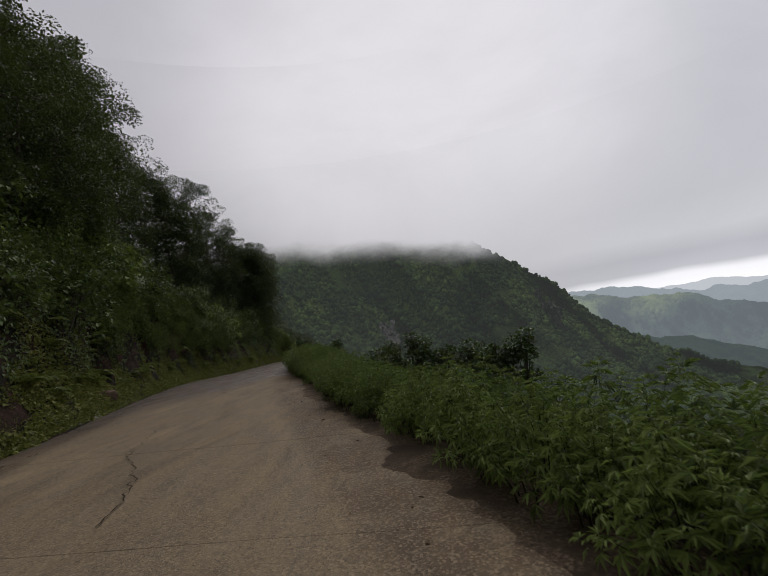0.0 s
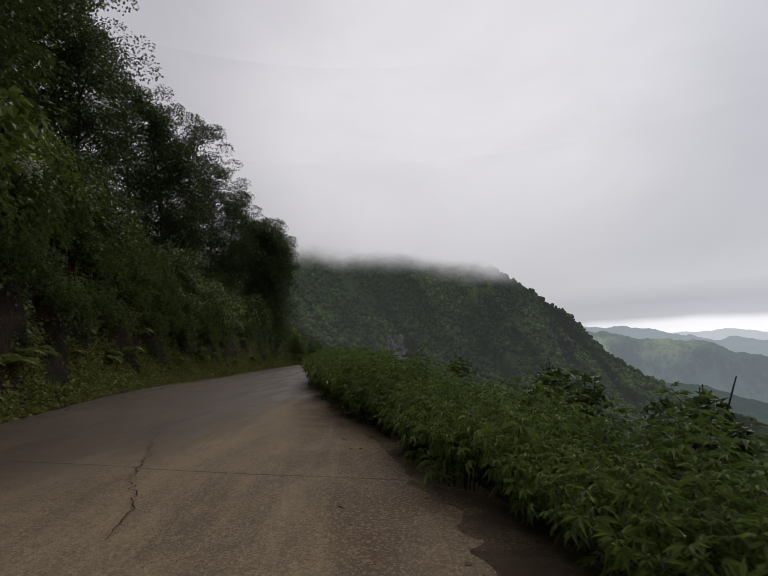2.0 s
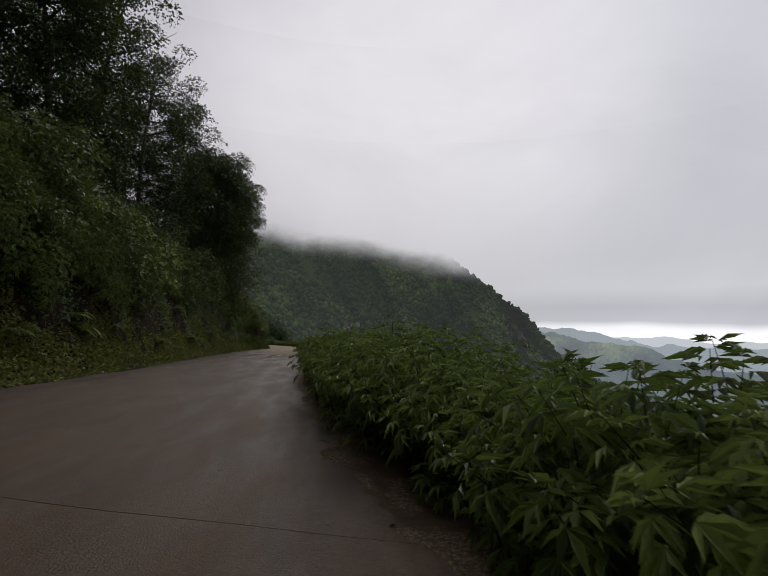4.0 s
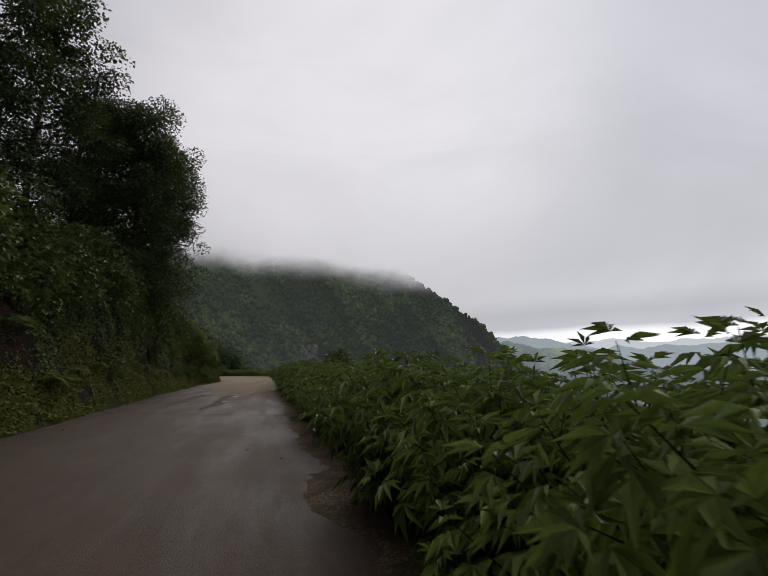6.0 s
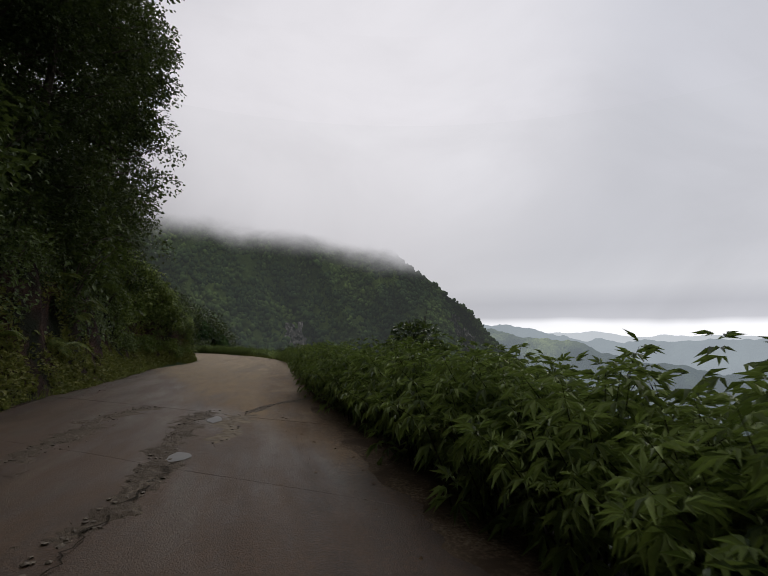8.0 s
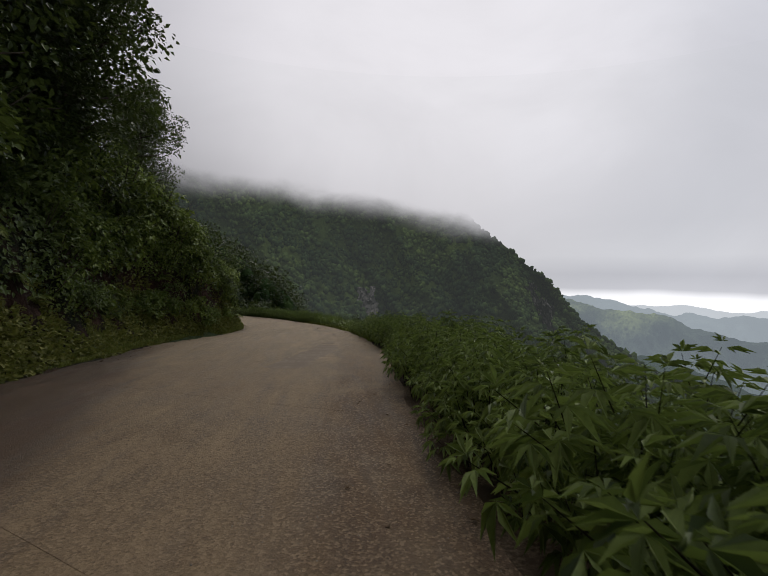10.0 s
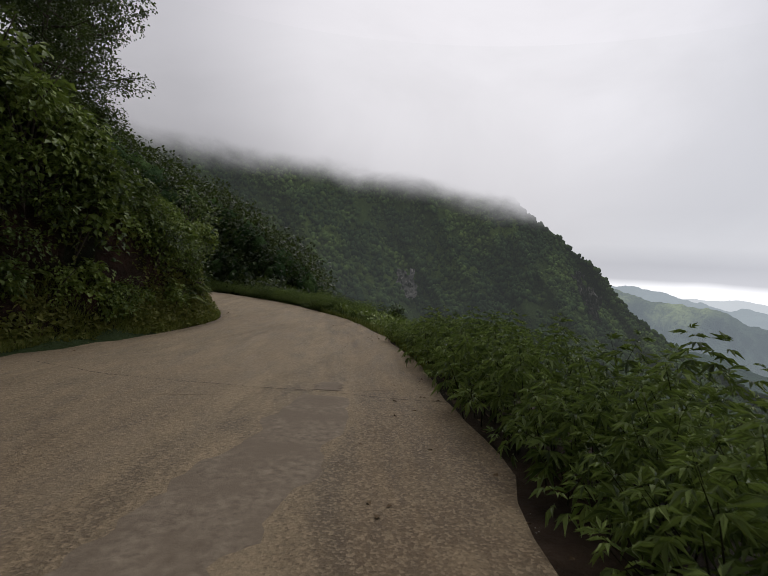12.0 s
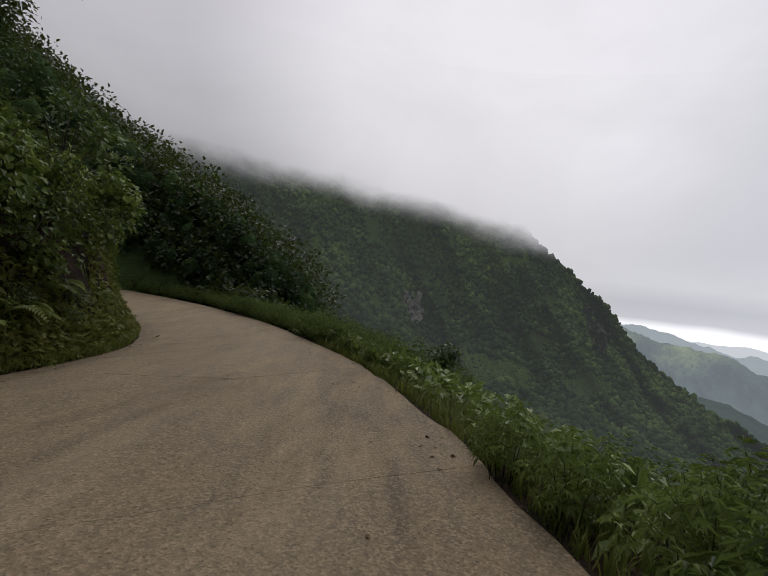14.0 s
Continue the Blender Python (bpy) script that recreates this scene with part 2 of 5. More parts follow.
def far_material(name, dark, light, scale, haze, amount, sunlit_span=None):
    """Backdrop relief with haze mixed in as glow; last argument: where painted sunlight fades, from west to east."""
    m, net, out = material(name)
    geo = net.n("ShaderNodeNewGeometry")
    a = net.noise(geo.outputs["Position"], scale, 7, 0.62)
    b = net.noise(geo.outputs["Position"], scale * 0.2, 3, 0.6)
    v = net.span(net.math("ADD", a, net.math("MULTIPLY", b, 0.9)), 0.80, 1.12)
    if sunlit_span:
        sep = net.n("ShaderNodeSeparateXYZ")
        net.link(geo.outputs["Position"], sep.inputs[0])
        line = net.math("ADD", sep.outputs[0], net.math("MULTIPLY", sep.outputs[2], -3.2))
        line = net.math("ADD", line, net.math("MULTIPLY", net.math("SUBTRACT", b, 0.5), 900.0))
        # grass here is the share of painted sunlight on the upper western flank
        grass = net.span(line, sunlit_span[1], sunlit_span[0])
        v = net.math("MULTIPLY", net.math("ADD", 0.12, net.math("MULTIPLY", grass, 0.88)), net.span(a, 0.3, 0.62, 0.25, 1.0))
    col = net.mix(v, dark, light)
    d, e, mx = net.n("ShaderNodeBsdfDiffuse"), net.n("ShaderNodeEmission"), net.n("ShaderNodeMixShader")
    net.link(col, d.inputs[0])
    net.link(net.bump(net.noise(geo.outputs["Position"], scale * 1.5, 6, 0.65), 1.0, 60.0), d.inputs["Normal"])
    # the haze is painted as a glow of the relief itself
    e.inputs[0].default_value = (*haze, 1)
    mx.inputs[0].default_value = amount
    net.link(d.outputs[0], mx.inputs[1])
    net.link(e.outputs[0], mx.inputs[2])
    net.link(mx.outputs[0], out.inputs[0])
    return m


def canopy_material(name, dark, light, rock=True):
    """Forest floor and grass between the crowns of the far slope, with bare rock on the steep face."""
    m, net, out = material(name)
    geo = net.n("ShaderNodeNewGeometry")
    pos = geo.outputs["Position"]
    a = net.noise(pos, 0.13, 8, 0.72)
    b = net.noise(pos, 0.008, 4, 0.6, 0.4)
    col = net.mix(net.span(a, 0.35, 0.68), dark, light)
    col = net.mix(net.span(b, 0.46, 0.62, 0.4, 0.95), col, (0.075, 0.112, 0.026))
    p = net.n("ShaderNodeBsdfPrincipled")
    net.link(col, p.inputs["Base Color"])
    p.inputs["Roughness"].default_value = 0.95
    p.inputs["Specular IOR Level"].default_value = 0.03
    net.link(net.bump(net.noise(pos, 0.3, 6, 0.75), 1.0, 7.0), p.inputs["Normal"])
    net.link(p.outputs[0], out.inputs[0])
    return m


def cliff_material():
    """Dark wet rock with pale streaks running down it."""
    m, net, out = material("cliff_rock")
    geo = net.n("ShaderNodeNewGeometry")
    pos = geo.outputs["Position"]
    a = net.noise(pos, 0.12, 7, 0.65, 0.4)
    streak = net.noise(net.scaled(pos, 1.0, 1.0, 0.07), 0.20, 5, 0.6, 0.3)
    col = net.ramp(net.span(a, 0.3, 0.7, smooth=False), [(0.0, (0.012, 0.014, 0.010)), (0.5, (0.040, 0.036, 0.030)), (1.0, (0.095, 0.086, 0.074))])
    col = net.mix(net.span(streak, 0.56, 0.66, 0.0, 0.85), col, (0.22, 0.20, 0.175))
    p = net.n("ShaderNodeBsdfPrincipled")
    net.link(col, p.inputs["Base Color"])
    p.inputs["Roughness"].default_value = 0.85
    net.link(net.bump(a, 1.0, 3.0), p.inputs["Normal"])
    net.link(p.outputs[0], out.inputs[0])
    return m


def crown_material():
    """Tree crowns far off: every crown its own green, in broad lighter and darker stands."""
    m, net, out = material("far_crown")
    geo = net.n("ShaderNodeNewGeometry")
    pos = geo.outputs["Position"]
    stand = net.noise(pos, 0.0085, 5, 0.6, 0.5)
    grove = net.noise(pos, 0.04, 3, 0.6)
    v = net.math("ADD", net.math("MULTIPLY", net.span(stand, 0.36, 0.66), 0.55), net.math("MULTIPLY", grove, 0.35))
    v = net.math("ADD", v, net.math("MULTIPLY", geo.outputs["Random Per Island"], 0.30))
    col = net.ramp(net.span(v, 0.1, 1.05, smooth=False), [(0.0, (0.011, 0.023, 0.011)), (0.45, (0.032, 0.056, 0.021)), (0.8, (0.072, 0.112, 0.031)), (1.0, (0.11, 0.15, 0.038))])
    p = net.n("ShaderNodeBsdfPrincipled")
    net.link(col, p.inputs["Base Color"])
    p.inputs["Roughness"].default_value = 0.95
    p.inputs["Specular IOR Level"].default_value = 0.02
    net.link(net.bump(net.noise(pos, 0.9, 3, 0.7), 0.8, 0.9), p.inputs["Normal"])
    net.link(p.outputs[0], out.inputs[0])
    return m


def cloud_material():
    """Cloud lying on the mountain: the sky's own colour, thinning out at its ragged lower edge."""
    m, net, out = material("cloud")
    geo = net.n("ShaderNodeNewGeometry")
    rel = net.n("ShaderNodeVectorMath", op="SUBTRACT")
    net.link(geo.outputs["Position"], rel.inputs[0])
    rel.inputs[1].default_value = CENTRE
    grp = net.n("ShaderNodeGroup")
    grp.node_tree = OVERCAST
    net.link(rel.outputs[0], grp.inputs[0])
    wisps = net.noise(net.scaled(rel.outputs[0], 1, 1, 1.6), 0.011, 6, 0.58, 0.3)
    uv = net.n("ShaderNodeUVMap")
    us = net.n("ShaderNodeSeparateXYZ")
    net.link(uv.outputs[0], us.inputs[0])
    # the second coordinate is the height over the cloud's base, in degrees
    over = net.math("ADD", us.outputs[1], net.math("MULTIPLY", net.math("SUBTRACT", wisps, 0.5), 3.4))
    end = net.math("MULTIPLY", net.span(us.outputs[0], 1.0, 0.955), net.span(us.outputs[0], 0.0, 0.1))
    fac = net.math("MULTIPLY", net.math("POWER", net.span(over, -2.0, 2.0), 1.5), end)
    e, t, mx = net.n("ShaderNodeEmission"), net.n("ShaderNodeBsdfTransparent"), net.n("ShaderNodeMixShader")
    net.link(grp.outputs[0], e.inputs[0])
    net.link(fac, mx.inputs[0])
    net.link(t.outputs[0], mx.inputs[1])
    net.link(e.outputs[0], mx.inputs[2])
    net.link(mx.outputs[0], out.inputs[0])
    return m


ROAD = road_material()
SOIL = surface("dark_earth", [(0.0, (0.012, 0.008, 0.005)), (0.5, (0.032, 0.020, 0.012)), (1.0, (0.065, 0.042, 0.026))], 1.6, 0.9, 0.7, 0.12, (0.020, 0.015, 0.008), 0.5)
GRITTY = surface("gritty_earth", [(0.0, (0.034, 0.023, 0.015)), (0.5, (0.115, 0.082, 0.052)), (1.0, (0.29, 0.222, 0.150))], 26, 0.9, 1.0, 0.03, (0.065, 0.044, 0.028), 1.1)
BANK = surface("bank_earth", [(0.0, (0.010, 0.006, 0.004)), (0.5, (0.036, 0.019, 0.013)), (1.0, (0.085, 0.044, 0.030))], 1.6, 0.95, 1.0, 0.3, (0.010, 0.014, 0.005), 0.5)
SLOPE = surface("grassy_slope", [(0.0, (0.020, 0.034, 0.010)), (0.5, (0.036, 0.060, 0.016)), (1.0, (0.070, 0.100, 0.028))], 0.5, 0.95, 0.8, 0.5, (0.030, 0.046, 0.014), 0.05)
STONE = surface("stone", [(0.0, (0.09, 0.08, 0.07)), (0.5, (0.17, 0.15, 0.125)), (1.0, (0.28, 0.25, 0.21))], 6, 0.85, 0.5, 0.02)
BROWN_ROCK = surface("brown_rock", [(0.0, (0.05, 0.034, 0.022)), (0.5, (0.11, 0.075, 0.05)), (1.0, (0.18, 0.13, 0.09))], 4, 0.85, 0.6, 0.03)
WET_STONE = surface("wet_stone", [(0.0, (0.06, 0.048, 0.036)), (0.5, (0.11, 0.09, 0.068)), (1.0, (0.19, 0.16, 0.12))], 6, 0.55, 0.5, 0.02)
CLIFF = cliff_material()
BARK = surface("bark", [(0.0, (0.03, 0.024, 0.018)), (0.5, (0.07, 0.058, 0.045)), (1.0, (0.13, 0.115, 0.095))], 5, 0.9, 0.8, 0.03)
STALK = surface("dark_stalk", [(0.0, (0.012, 0.011, 0.006)), (0.5, (0.022, 0.021, 0.010)), (1.0, (0.04, 0.038, 0.016))], 8, 0.7, 0.3, 0.01)
LEAF_HEDGE = leaf_material("hedge_leaf", (0.017, 0.031, 0.011), (0.215, 0.270, 0.080), 0.42, 0.24, 0.9, 0.33, 0.6, (0.27, 0.39, 0.06))
LEAF_TREE = leaf_material("tree_leaf", (0.010, 0.018, 0.007), (0.058, 0.084, 0.026), 0.45, 0.18, 0.5, 0.22)
LEAF_BUSH = leaf_material("bush_leaf", (0.013, 0.025, 0.008), (0.105, 0.148, 0.040), 0.45, 0.2, 0.7)
LEAF_LEAN = leaf_material("leaning_leaf", (0.020, 0.036, 0.011), (0.165, 0.210, 0.055), 0.45, 0.22, 0.7)
LEAF_VINE = leaf_material("climber_leaf", (0.048, 0.080, 0.016), (0.185, 0.240, 0.050), 0.45, 0.28)
LEAF_FERN = leaf_material("fern_leaf", (0.062, 0.088, 0.020), (0.190, 0.220, 0.055), 0.55, 0.3)
GRASS = leaf_material("grass_blade", (0.070, 0.084, 0.018), (0.190, 0.205, 0.050), 0.6, 0.3)
HERB = leaf_material("verge_herb", (0.050, 0.058, 0.014), (0.190, 0.190, 0.046), 0.6, 0.25)
LEAF_ROUND = leaf_material("round_leaf", (0.022, 0.042, 0.014), (0.055, 0.085, 0.028), 0.4, 0.2)
LEAF_FAR = crown_material()
WHITE_BLOOM = surface("white_bloom", [(0.0, (0.25, 0.28, 0.17)), (0.5, (0.38, 0.41, 0.28)), (1.0, (0.55, 0.57, 0.44))], 9, 0.8, 0.3, 0.02)
DRY_LEAF = surface("dry_litter", [(0.0, (0.05, 0.03, 0.016)), (0.5, (0.10, 0.065, 0.035)), (1.0, (0.2, 0.15, 0.09))], 12, 0.9, 0.3, 0.01)
CANOPY = canopy_material("forest_slope", (0.014, 0.028, 0.010), (0.034, 0.058, 0.018))
CLOUD = cloud_material()


def haze_veil_material():
    """Haze between the road and the far slope, painted as a faintly glowing sheet."""
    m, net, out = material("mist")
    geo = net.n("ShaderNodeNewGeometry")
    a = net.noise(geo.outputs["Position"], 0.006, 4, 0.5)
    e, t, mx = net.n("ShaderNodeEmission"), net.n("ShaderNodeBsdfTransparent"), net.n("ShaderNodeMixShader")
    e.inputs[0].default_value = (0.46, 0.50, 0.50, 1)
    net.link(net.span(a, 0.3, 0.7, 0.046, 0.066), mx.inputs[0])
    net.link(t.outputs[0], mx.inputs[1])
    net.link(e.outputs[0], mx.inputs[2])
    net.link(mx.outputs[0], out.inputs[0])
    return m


HAZE_VEIL = haze_veil_material()


def water_material():
    m, net, out = material("muddy_water")
    geo = net.n("ShaderNodeNewGeometry")
    p = net.n("ShaderNodeBsdfPrincipled")
    a = net.noise(geo.outputs["Position"], 3, 4)
    net.link(net.mix(a, (0.03, 0.026, 0.021), (0.055, 0.047, 0.038)), p.inputs["Base Color"])
    p.inputs["Roughness"].default_value = 0.3
    net.link(net.bump(net.noise(geo.outputs["Position"], 9, 3), 0.08, 0.01), p.inputs["Normal"])
    net.link(p.outputs[0], out.inputs[0])
    return m


WATER = water_material()
PATCHED = surface("patched_concrete", [(0.0, (0.115, 0.089, 0.062)), (0.5, (0.172, 0.136, 0.098)), (1.0, (0.245, 0.198, 0.146))], 11, 0.85, 0.5, 0.012, (0.150, 0.117, 0.083), 1.4)
BROKEN = surface("broken_concrete", [(0.0, (0.030, 0.023, 0.016)), (0.5, (0.088, 0.068, 0.048)), (1.0, (0.20, 0.162, 0.118))], 16, 0.75, 1.0, 0.03, (0.07, 0.053, 0.036), 1.5)
MUD = surface("ochre_mud", [(0.0, (0.06, 0.047, 0.03)), (0.5, (0.105, 0.08, 0.05)), (1.0, (0.15, 0.112, 0.068))], 5, 0.7, 0.5, 0.02)


# ---------------------------------------------------------------- mesh helpers
def mesh_of(name, verts, faces, mat, smooth=False, uv=None):
    """A mesh from arrays: faces is one array of triangles or of quads; uv is one pair for each vertex."""
    verts, faces = np.asarray(verts, np.float32), np.asarray(faces, np.int32)
    me = bpy.data.meshes.new(name)
    k = faces.shape[1]
    me.vertices.add(len(verts))
    me.vertices.foreach_set("co", verts.ravel())
    me.loops.add(faces.size)
    me.loops.foreach_set("vertex_index", faces.ravel())
    me.polygons.add(len(faces))
    me.polygons.foreach_set("loop_start", np.arange(0, faces.size, k, dtype=np.int32))
    me.polygons.foreach_set("use_smooth", np.full(len(faces), smooth))
    if uv is not None:
        layer = me.uv_layers.new(name="UVMap")
        layer.data.foreach_set("uv", np.asarray(uv, np.float32)[faces.ravel()].ravel())
    me.update(calc_edges=True)
    me.materials.append(mat)
    return me


def part(name, me, parent, label=""):
    ob = new(name, me)
    ob.parent = parent
    return tagged(ob, label) if label else ob


def hash2(ix, iy, seed):
    h = (ix.astype(np.int64) * 374761393 + iy.astype(np.int64) * 668265263 + seed * 974634777) & 0x7FFFFFFF
    h = ((h ^ (h >> 13)) * 1274126177) & 0x7FFFFFFF
    return ((h ^ (h >> 16)) & 0xFFFF) / 65535.0


def vnoise(x, y, seed=0):
    ix, iy = np.floor(x), np.floor(y)
    fx, fy = x - ix, y - iy
    fx, fy = fx * fx * (3 - 2 * fx), fy * fy * (3 - 2 * fy)
    a, b = hash2(ix, iy, seed), hash2(ix + 1, iy, seed)
    c, d = hash2(ix, iy + 1, seed), hash2(ix + 1, iy + 1, seed)
    return (a + (b - a) * fx) * (1 - fy) + (c + (d - c) * fx) * fy


def fbm(x, y, seed=0, octaves=5, gain=0.5):
    x, y = np.asarray(x, float), np.asarray(y, float)
    total, amp, norm = 0.0, 1.0, 0.0
    for o in range(octaves):
        total = total + amp * vnoise(x * 2 ** o + 17.3 * o, y * 2 ** o - 9.1 * o, seed + o)
        norm += amp
        amp *= gain
    return total / norm


def grid_faces(rows, cols):
    i = np.arange(rows - 1)[:, None] * cols + np.arange(cols - 1)[None, :]
    i = i.ravel()
    return np.stack([i, i + 1, i + cols + 1, i + cols], 1)


def unit(v):
    return v / np.maximum(np.linalg.norm(v, axis=-1, keepdims=True), 1e-9)


def tube(points, radii, sides=6):
    """Verts and quads of a tapered, bent tube."""
    pts, radii = np.asarray(points, float), np.asarray(radii, float)
    d = unit(np.gradient(pts, axis=0))
    ref = np.where(np.abs(d[:, 2:3]) > 0.9, [[1.0, 0, 0]], [[0, 0, 1.0]])
    s = unit(np.cross(d, ref))
    u = np.cross(s, d)
    a = np.linspace(0, 2 * np.pi, sides, endpoint=False)
    ring = pts[:, None] + radii[:, None, None] * (np.cos(a)[None, :, None] * s[:, None] + np.sin(a)[None, :, None] * u[:, None])
    n = len(pts)
    i = np.arange(n - 1)[:, None] * sides
    j = np.arange(sides)[None, :]
    k = (j + 1) % sides
    f = np.stack([i + j, i + k, i + k + sides, i + j + sides], -1).reshape(-1, 4)
    return ring.reshape(-1, 3), f


def joined(pieces):
    vs, fs, at = [], [], 0
    for v, f in pieces:
        vs.append(v)
        fs.append(f + at)
        at += len(v)
    return np.concatenate(vs), np.concatenate(fs)


def leaf_blades(c, way, up, length, width, fold=0.25):
    """One folded, pointed leaf at each place c, lying along way."""
    way = unit(way)
    side = unit(np.cross(way, up))
    nrm = np.cross(side, way)
    L, Wd = np.reshape(length, (-1, 1)), np.reshape(width, (-1, 1))
    a = c
    tip = c + way * L - nrm * L * 0.12
    mid = c + way * L * 0.45
    l = mid + side * Wd + nrm * Wd * fold
    r = mid - side * Wd + nrm * Wd * fold
    v = np.stack([a, l, tip, r], 1).reshape(-1, 3)
    i = np.arange(len(c)) * 4
    f = np.concatenate([np.stack([i, i + 2, i + 1], 1), np.stack([i, i + 3, i + 2], 1)])
    return v, f


def turn_z(v, a):
    c, s = np.cos(a), np.sin(a)
    return np.stack([v[..., 0] * c - v[..., 1] * s, v[..., 0] * s + v[..., 1] * c, v[..., 2]], -1)


# ---------------------------------------------------------------- the line of the road
LEFT_EDGE = [(9, -62), (1.5, -30), (-5.3, 0), (-9, 15.7), (-12.3, 30), (-14.4, 42), (-14.7, 55), (-14.8, 70), (-14.8, 85), (-15.2, 94), (-15.4, 99), (-15.1, 103), (-14.3, 107), (-14.3, 112), (-16.2, 116.5), (-19.7, 120.5), (-25, 124), (-33, 125.5), (-45, 124), (-62, 119), (-85, 112)]
RIGHT_EDGE = [(16.5, -60), (9, -29), (1.9, 1), (-1.6, 16.5), (-4.2, 31), (-6.1, 42), (-7.1, 55), (-7.5, 70), (-7.7, 85), (-7.1, 97), (-7.7, 106.5), (-9.2, 113), (-11.4, 118), (-14.5, 123.5), (-20, 129), (-27, 131.5), (-36, 131.8), (-46, 130), (-63, 125), (-87, 118)]


def spline(points, n):
    p = np.asarray(points, float)
    p = np.vstack([2 * p[0] - p[1], p, 2 * p[-1] - p[-2]])
    t = np.linspace(0, len(p) - 3 - 1e-6, n)
    i = t.astype(int)
    f = (t - i)[:, None]
    a, b, c, d = p[i], p[i + 1], p[i + 2], p[i + 3]
    return 0.5 * (2 * b + (c - a) * f + (2 * a - 5 * b + 4 * c - d) * f ** 2 + (3 * b - a - 3 * c + d) * f ** 3)


NS = 541
EL, ER = spline(LEFT_EDGE, NS), spline(RIGHT_EDGE, NS)
MID = (EL + ER) / 2
WIDE = np.linalg.norm(ER - EL, axis=1)
ALONG = np.concatenate([[0], np.cumsum(np.linalg.norm(np.diff(MID, axis=0), axis=1))])
ALONG -= np.interp(0.0, MID[:, 1], ALONG)
OUT = unit(EL - ER)
BANKING = np.interp(ALONG, [-10, 35, 55, 80, 95, 150], [-0.033, -0.033, 0, 0, 0.034, 0.034])


def at(s):
    """Left edge, right edge, outward way to the left, width and cross fall at s metres along the road."""
    q = lambda a: np.stack([np.interp(s, ALONG, a[:, k]) for k in range(2)], -1)
    return q(EL), q(ER), unit(q(OUT)), np.interp(s, ALONG, WIDE), np.interp(s, ALONG, BANKING)


def road_z(s, across):
    w, b = np.interp(s, ALONG, WIDE), np.interp(s, ALONG, BANKING)
    return b * (1.5 - (1 - across) * w)


U_L = [0, 0.25, 0.6, 1.2, 1.7, 2.3, 3.6, 6.0, 10, 20, 60, 140]
Z_L = [0, 0.02, 0.30, 0.95, 1.75, 3.6, 5.4, 7.2, 10.5, 18.5, 50, 95]
U_R = [0, 0.5, 1.2, 2.2, 3.4, 8, 30, 120, 400]
Z_R = [-0.04, -0.06, -0.12, -0.40, -1.1, -4.2, -20, -70, -120]


NOSE_S, NOSE_F = [104, 112, 118, 130, 160], [1, 0.78, 0.6, 0.55, 0.6]  # the bank is lower round the bend


def left_z(s, u):
    lump = 0.8 + 0.45 * fbm(np.asarray(s) * 0.13, np.asarray(u) * 0.2, 3)
    swell = 1 + 0.42 * np.interp(s, [20, 28, 46, 56], [0, 1, 1, 0]) * np.interp(u, [1.2, 2.3], [0, 1])  # the cut is highest here
    return road_z(s, 0.0) + np.interp(u, U_L, Z_L) * lump * swell * np.interp(s, NOSE_S, NOSE_F)


def right_z(s, d):
    return road_z(s, 1.0) + np.interp(d, U_R, Z_R)


# ---------------------------------------------------------------- large structure
def build_road():
    road = tagged(new("road", mesh_bed()), "worn brown concrete mountain road, wet under the trees", "road", kind="structure")
    cuts = np.arange(-55, 205, 5.0)
    for s0, s1 in zip(cuts, cuts[1:]):
        for a0, a1 in ((0.0, 1.0),):
            g = 0.0035
            ss = np.linspace(s0 + g, s1 - g, 13)
            aa = np.linspace(a0, a1, 15)
            S, A = np.meshgrid(ss, aa, indexing="ij")
            S = S + (fbm(A * 3.0, np.round(S / 5.0) * 7.7, 23, 3) - 0.5) * 0.28 * (np.abs(S - np.round(S / 5.0) * 5.0) < 0.05)
            l, r, _, _, _ = at(S)
            wob = (fbm(S * 0.9, A * 0 + (3.0 if a0 else 8.0), 21) - 0.5) * 0.35 * ((A == 0.0) * 1.0 - (A == 1.0) * 1.0)
            xy = l + (r - l) * (A + wob / 7)[..., None]
            lift = rng.uniform(-0.002, 0.002)
            z = road_z(S, A) + lift + (fbm(S * 0.6, A * 4, 5) - 0.5) * 0.03
            top = np.concatenate([xy, z[..., None]], -1).reshape(-1, 3)
            f = grid_faces(13, 15)
            ring = np.array([*range(0, 15), *range(29, 195, 15), *range(193, 179, -1), *range(165, 0, -15)])
            low = top[ring] - [0, 0, 0.10]
            base = len(top)
            k = np.arange(len(ring))
            kn = (k + 1) % len(ring)
            skirt = np.stack([ring[k], base + k, base + kn, ring[kn]], 1)
            uv = np.concatenate([np.stack([A.ravel(), S.ravel()], 1), np.stack([A.ravel()[ring], S.ravel()[ring]], 1)])
            part("slab", mesh_of("slab", np.vstack([top, low]), np.vstack([f, skirt]), ROAD, False, uv), road)
    return road


def mesh_bed():
    ss = np.arange(-58, 206, 2.0)
    S, A = np.meshgrid(ss, np.array([-0.05, 0.5, 1.05]), indexing="ij")
    l, r, _, _, _ = at(S)
    xy = l + (r - l) * A[..., None]
    z = road_z(S, A) - 0.05
    return mesh_of("road", np.concatenate([xy, z[..., None]], -1).reshape(-1, 3), grid_faces(len(ss), 3), SOIL)


